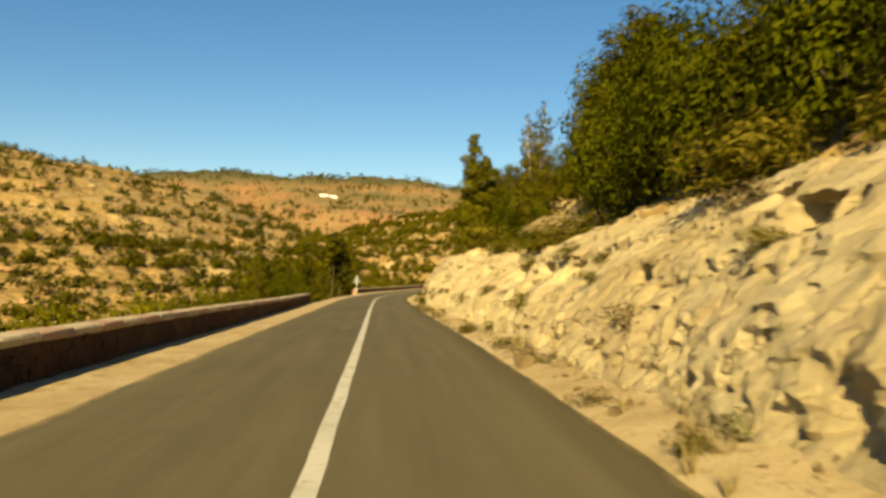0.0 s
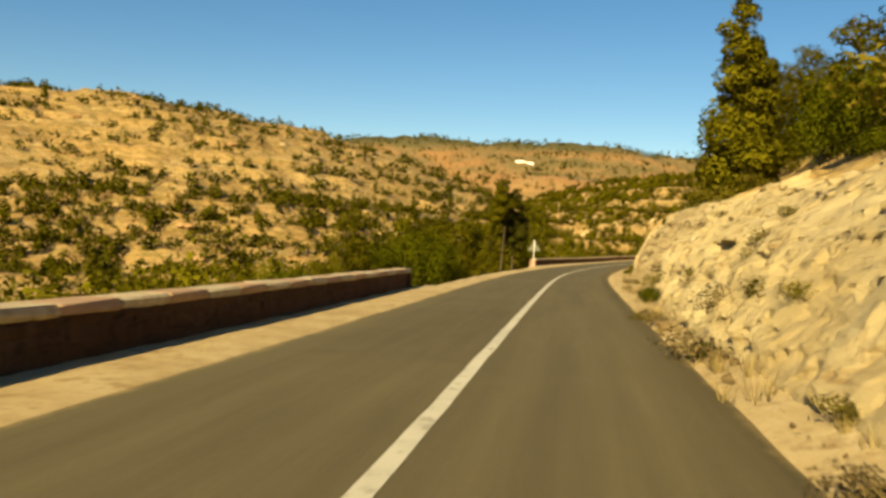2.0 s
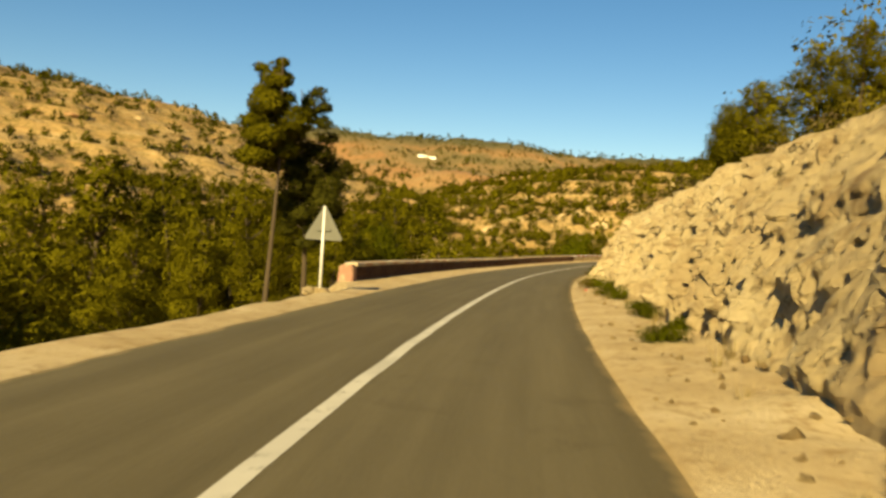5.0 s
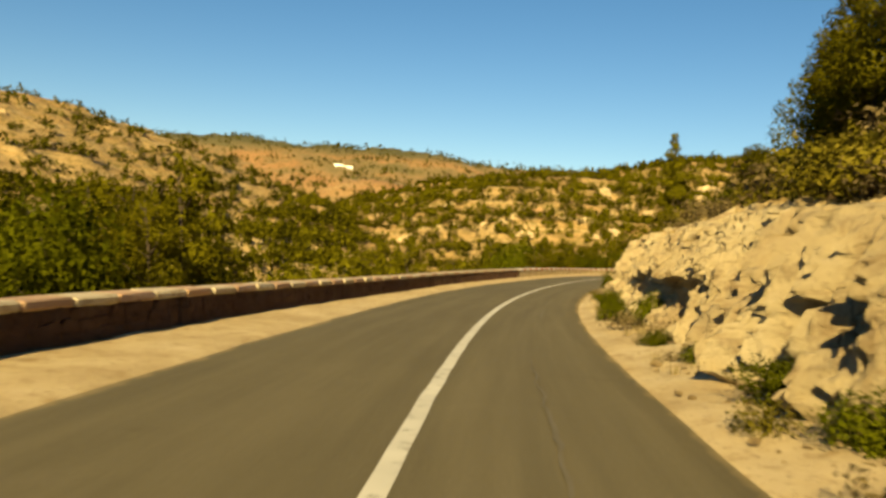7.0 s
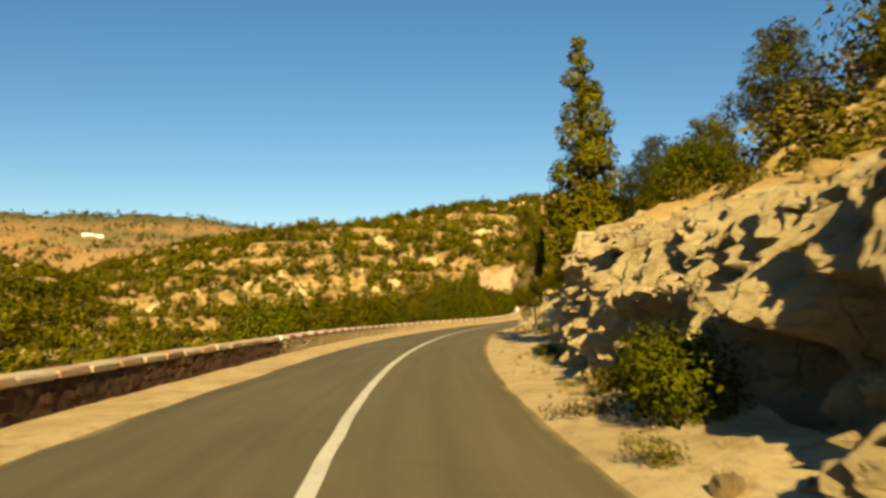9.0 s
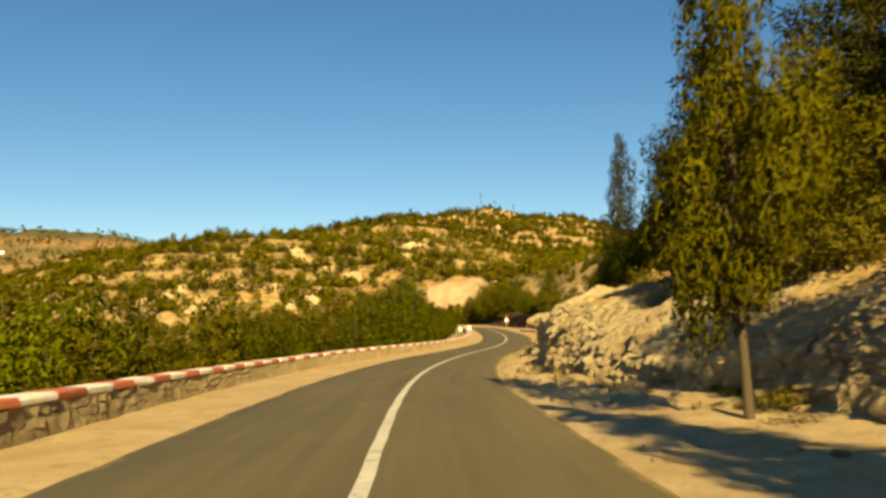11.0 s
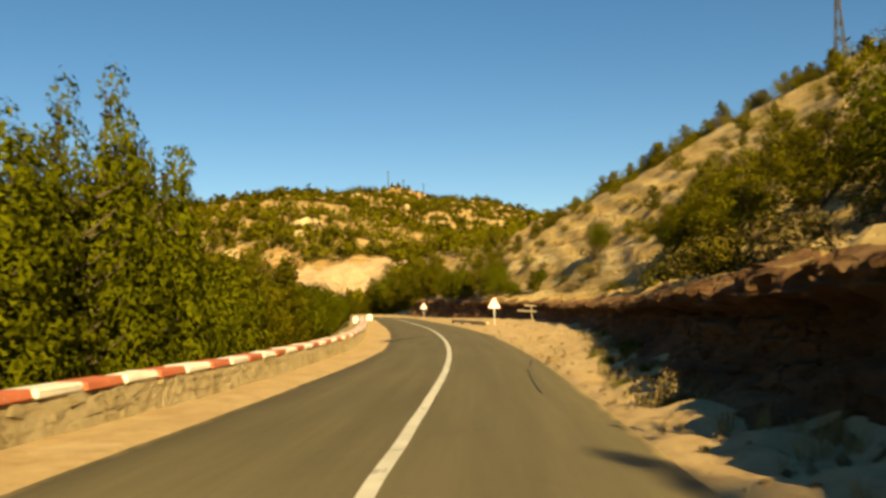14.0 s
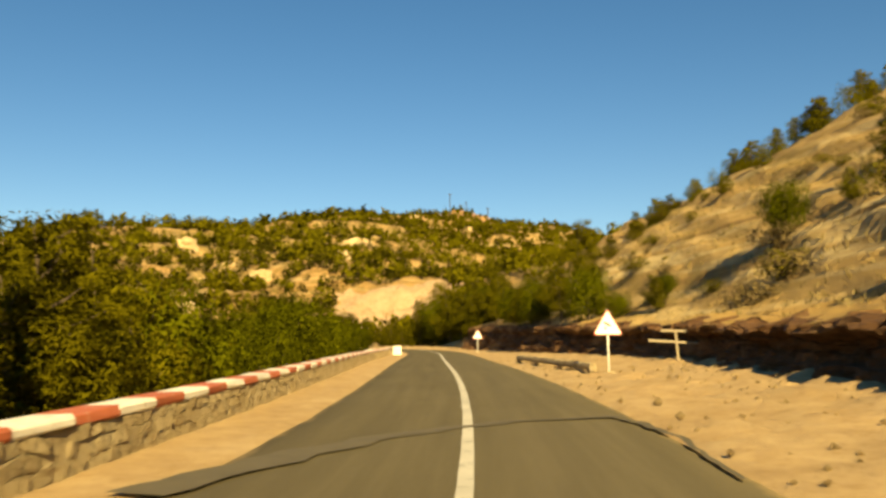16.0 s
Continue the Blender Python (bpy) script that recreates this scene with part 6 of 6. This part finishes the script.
def build_outcrops():
    shapes = {m.name: [outcrop_mesh(i + n * 7, m) for i in range(3)] for n, m in enumerate((QUARRY, RED_ROCK, CUT, SHADE_ROCK))}
    q = random.Random(12)

    def rock(x, y, w, d, h, m, label, yaw=0, up=0.0):
        ob = new("rock_outcrop", shapes[m.name][q.randrange(3)])
        ob.matrix_basis = Matrix.Translation(on_ground(x, y, up)) @ pose(0, 0, 0, 0, 0, yaw) @ Matrix.Diagonal((w, d, h, 1))
        tagged(ob, label, "rock", "bare rocks on the hillside")
    pale = "pale bare limestone outcrop among the pines"
    red = "bare reddish rock face among the trees"
    for x, y, w, h in ((-10, 356, 7, 3.2), (-16, 360, 5, 2.6), (-3, 362, 4, 2)):
        rock(x, y, w, 3, h, RED_ROCK, red)
    for x, y, w, h in ((56, 412, 3, 2.4), (53, 424, 3.5, 2), (62, 420, 2.5, 2), (30, 414, 3, 1.6), (75, 455, 3, 2), (81, 443, 3, 2), (66, 462, 3, 2.6), (112, 484, 4, 2), (104, 470, 3, 2), (46, 430, 3, 1.6), (120, 500, 4, 2)):
        rock(x, y, w, 2.5, h, QUARRY, pale, q.uniform(-20, 20))
    # two rocks coloured as the crag's shaded part, the red one as its lit side
    for x, y, w, h, m in ((-23, 262, 3.2, 5, SHADE_ROCK), (-17, 259, 2.6, 4.6, RED_ROCK), (-28, 258, 3, 4.2, SHADE_ROCK)):
        rock(x, y, w, 3, h, m, "crag over the gorge, dark where its shade is coloured in", 20, 1.0)
    for n in range(16):
        rock(-14 + n * 3.4 + q.uniform(-1, 1), 436 + q.uniform(-4, 4) - 0.5 * n, q.uniform(1.2, 2.2), 1.5, q.uniform(1.0, 1.8), QUARRY, pale)
    for n in range(60):
        x, y = q.uniform(-10, 230), q.uniform(390, 640)
        rock(x, y, q.uniform(1.0, 2.6), q.uniform(1.2, 2), q.uniform(0.8, 1.8), QUARRY if q.random() < 0.6 else RED_ROCK, pale)
    for n in range(22):
        k = q.random()
        rock(150 + 110 * k, 585 + 120 * k + q.uniform(-8, 0), q.uniform(2.5, 5), 2.5, q.uniform(1.6, 3.0), RED_ROCK, "red rock band below the hill crest")
    for n in range(40):
        x, y = q.uniform(-260, -50), q.uniform(200, 560)
        rock(x, y, q.uniform(1.2, 3), q.uniform(1, 2.5), q.uniform(0.4, 0.9), QUARRY if q.random() < 0.5 else RED_ROCK, "low ledge of pale rock on the ochre hill")


build_outcrops()


def build_fresh_cut():
    """The large pale cut beyond the bend: a scraped bank on the slope, thinning out at its ragged edge."""
    n = 46
    a = np.linspace(-1.15, 1.15, n)
    A, B = np.meshgrid(a, a, indexing='ij')
    X, Y = 105 + 12 * A, 418.5 + 5.5 * B
    edge = (A ** 4 + B ** 4) ** 0.25 + 0.25 * fbm(X * 0.16, Y * 0.16, 0 * X + 3, 4)
    Z = height(X, Y) + np.where(edge < 1, 0.9, 0.9 - 6 * (edge - 1)) + fbm(X * 0.5, Y * 0.5, 0 * X, 5) * 0.5
    ob = new("fresh_cut", mesh_np("fresh_cut", np.stack([X, Y, Z], -1), strip_faces(n, n)[:, ::-1], CUT))
    tagged(ob, "broad pale face of a fresh cut in the hillside", "rock", kind="structure")


build_fresh_cut()


# ---- marks on the asphalt ----
def build_mark(name, pts, widths, label, wander=0.12):
    """A thin dark strip on the asphalt along points (s, u)."""
    V, F = [], []
    n = 28
    ss = np.linspace(0, len(pts) - 1, n)
    S = np.interp(ss, range(len(pts)), [p[0] for p in pts])
    Uc = np.interp(ss, range(len(pts)), [p[1] for p in pts]) + fbm(ss * 3, ss * 0, ss * 0 + S[0], 4) * wander
    wd = np.interp(ss, range(len(pts)), widths) * (1 + 0.5 * fbm(ss * 4, ss * 0, ss * 0 + 2, 3))
    for q in range(n):
        a, b = on_road(S[q], Uc[q], 0.036), None
        q2 = min(q + 1, n - 1)
        q1 = q2 - 1
        d = on_road(S[q2], Uc[q2]) - on_road(S[q1], Uc[q1])
        d = Vector((-d.y, d.x, 0)).normalized() * wd[q] / 2
        V += [a + d, a - d]
        if q:
            F.append((2 * q - 2, 2 * q - 1, 2 * q + 1, 2 * q))
    me = mesh_np(name, V, F, MARK_DARK)
    tagged(new(name, me), label, "road mark", kind="structure")


PINK = paint_material('pink_plaster', (0.27, 0.135, 0.09), (0.36, 0.26, 0.17), (0.5, 0.65), 4)
MARK_DARK = plain_material("dark_mark", (0.105, 0.088, 0.054), 0.8, 0, 0.35, 3)
build_mark("dark_band_1", ((262.0, -2.7), (264.2, -1.95), (266.2, -0.92), (267.8, 0.62), (268.5, 2.4)), (0.62, 0.60, 0.46, 0.32, 0.2), "dark band slanting across the asphalt")
build_mark("tar_seam_3", ((268.4, 2.2), (267.4, 2.55), (265.8, 2.62), (262.6, 2.5)), (0.10, 0.16, 0.10, 0.05), "dark crumbled edge of the asphalt by the verge", 0.1)
build_mark("crack_1", ((111.0, 1.1), (113.2, 1.13), (115.6, 1.1), (118.0, 1.05)), (0.035, 0.05, 0.03, 0.02), "dark crack running along the lane", 0.06)
build_mark("crack_2", ((128.0, 1.28), (130.0, 1.3), (132.5, 1.32)), (0.03, 0.035, 0.02), "dark crack running along the lane", 0.05)
build_mark("crack_3", ((193.6, 1.2), (196.5, 1.26), (200.0, 1.3), (204.0, 1.3)), (0.03, 0.04, 0.035, 0.02), "dark crack running along the lane", 0.06)
build_mark("oil_stain", ((23.2, -0.5), (23.7, -0.5), (24.3, -0.48), (24.7, -0.46)), (0.12, 0.42, 0.40, 0.1), "dark oil stain on the asphalt", 0.08)
build_mark("tar_seam_2", ((236.5, 1.85), (239.0, 1.85), (242.0, 1.95), (246.5, 2.35)), (0.045, 0.04, 0.05, 0.06), "dark tarred crack along the asphalt edge", 0.05)


# ---- ends of the parapets and low kerb ----
def build_pier(s, u, lx, ly, lz, material, label, flare=0.12):
    bm = bmesh.new()
    bmesh.ops.create_cube(bm, size=1)
    bmesh.ops.scale(bm, vec=(lx, ly, lz), verts=bm.verts)
    for v in bm.verts:
        if v.co.z < 0:
            v.co.x *= 1 + flare * 2
            v.co.y *= 1 + flare * 3
    bmesh.ops.bevel(bm, geom=bm.edges[:], offset=0.04, segments=2, affect='EDGES')
    bmesh.ops.subdivide_edges(bm, edges=bm.edges[:], cuts=1, use_grid_fill=True)
    for v in bm.verts:
        v.co += Vector(noise.noise_vector(v.co * 3)) * 0.025
    me = bpy.data.meshes.new("end_pier")
    bm.to_mesh(me)
    bm.free()
    me.materials.append(material)
    ob = new("end_pier", me)
    ob.matrix_basis = Matrix.Translation(on_road(s, u, lz / 2 - 0.15)) @ pose(0, 0, 0, 0, 0, yaw_at(s))
    tagged(ob, label, "wall end")


build_pier(102.2, -4.74, 0.42, 0.5, 0.66, PINK, "broken pinkish end pier of the stone parapet")
build_pier(327.5, -3.5, 0.6, 0.5, 0.85, WHITE_PAINT, "white painted marker block at the parapet end")
build_pier(319.0, -5.1, 0.5, 0.5, 0.7, WHITE_PAINT, "white painted marker block at the parapet end")
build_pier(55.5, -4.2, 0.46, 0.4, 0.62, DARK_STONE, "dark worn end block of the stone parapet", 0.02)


def build_kerb():
    """A low fallen rail along the verge before the sign."""
    kerb = new("low_rail")
    kerb.matrix_world = Matrix.Translation(on_road(284.5, 4.3))
    tagged(kerb, "low weathered concrete rail lying along the verge", "rail")
    bm = bmesh.new()
    pts = [on_road(q, 4.35 - (q - 284.5) * 0.05, 0.24) - kerb.matrix_world.translation for q in (283.0, 287.0, 291.0, 295.0, 298.5)]
    tube(bm, pts, [0.13] * 5, 8)
    part("beam", bm, STONE, kerb)
    for q in (283.2, 288.3, 293.4, 298.3):
        bm = bmesh.new()
        bmesh.ops.create_cube(bm, size=1, matrix=Matrix.Translation(on_road(q, 4.35 - (q - 284.5) * 0.05, 0.06) - kerb.matrix_world.translation) @ Matrix.Diagonal((0.22, 0.22, 0.3, 1)))
        part("foot_block", bm, STONE, kerb)


build_kerb()
# a bare wooden cross-piece fixed before the bank
cross = new("wooden_frame")
cross.matrix_world = Matrix.Translation(on_road(288, 8.4)) @ pose(0, 0, 0, 0, 0, yaw_at(288))
tagged(cross, "bleached wooden post with crosspieces before the bank", "fence")
for nm, a, b in (("post", (0.25, 0, -0.2), (0.15, 0, 1.45)), ("crosspiece", (-0.9, 0, 1.05), (1.1, 0.05, 0.92)), ("crosspiece", (-0.4, 0, 1.42), (0.9, 0.05, 1.38))):
    bm = bmesh.new()
    tube(bm, [a, tuple((p + q) / 2 for p, q in zip(a, b)), b], [0.055, 0.05, 0.045], 7)
    part(nm, bm, PALE_BARK, cross)


# a pale dressed block and a red can on the verge
block = new("stone_block", block_mesh("stone_block", STONE, 0.28, 0.2, 0.13, 5, 0.012, 0.025))
block.matrix_basis = Matrix.Translation(on_road(139.8, 2.82, 0.05)) @ pose(0, 0, 0, 4, 3, yaw_at(139.8) + 25)
tagged(block, "pale dressed stone block lying on the gravel verge", "stone")
for s, u, size, turn in ((220.3, 3.45, 0.30, 20), (226.0, 3.35, 0.18, 70), (94.9, -3.85, 0.24, 30), (94.3, -3.75, 0.17, 110), (133.4, 2.75, 0.14, 40), (137.0, 2.7, 0.12, 10)):
    rock = new("stone", stone_mesh(int(s), STONE))
    rock.matrix_basis = Matrix.Translation(on_road(s, u, size * 0.25)) @ pose(0, 0, 0, 8, -6, turn) @ Matrix.Diagonal((size * 1.2, size, size * 1.15, 1))
    tagged(rock, "pale angular limestone block lying on the verge", "stone", "loose stones on the verge")
can = new("drink_can")
can.matrix_world = Matrix.Translation(on_road(107.0, 2.92, 0.06)) @ pose(0, 0, 0, 90, 0, 40)
tagged(can, "crushed red drink can lying on the verge", "litter")
bm = bmesh.new()
tube(bm, [(0, 0, -0.062), (0, 0, -0.052), (0.004, 0, 0), (0, 0, 0.052), (0, 0, 0.062)], [0.024, 0.033, 0.029, 0.033, 0.024], 12)
part("body", bm, SIGN_RED, can, smooth=True)
bm = bmesh.new()
tube(bm, [(0, 0, 0.0625), (0, 0, 0.066)], [0.025, 0.024], 12)
part("lid", bm, METAL, can, "dull metal lid")
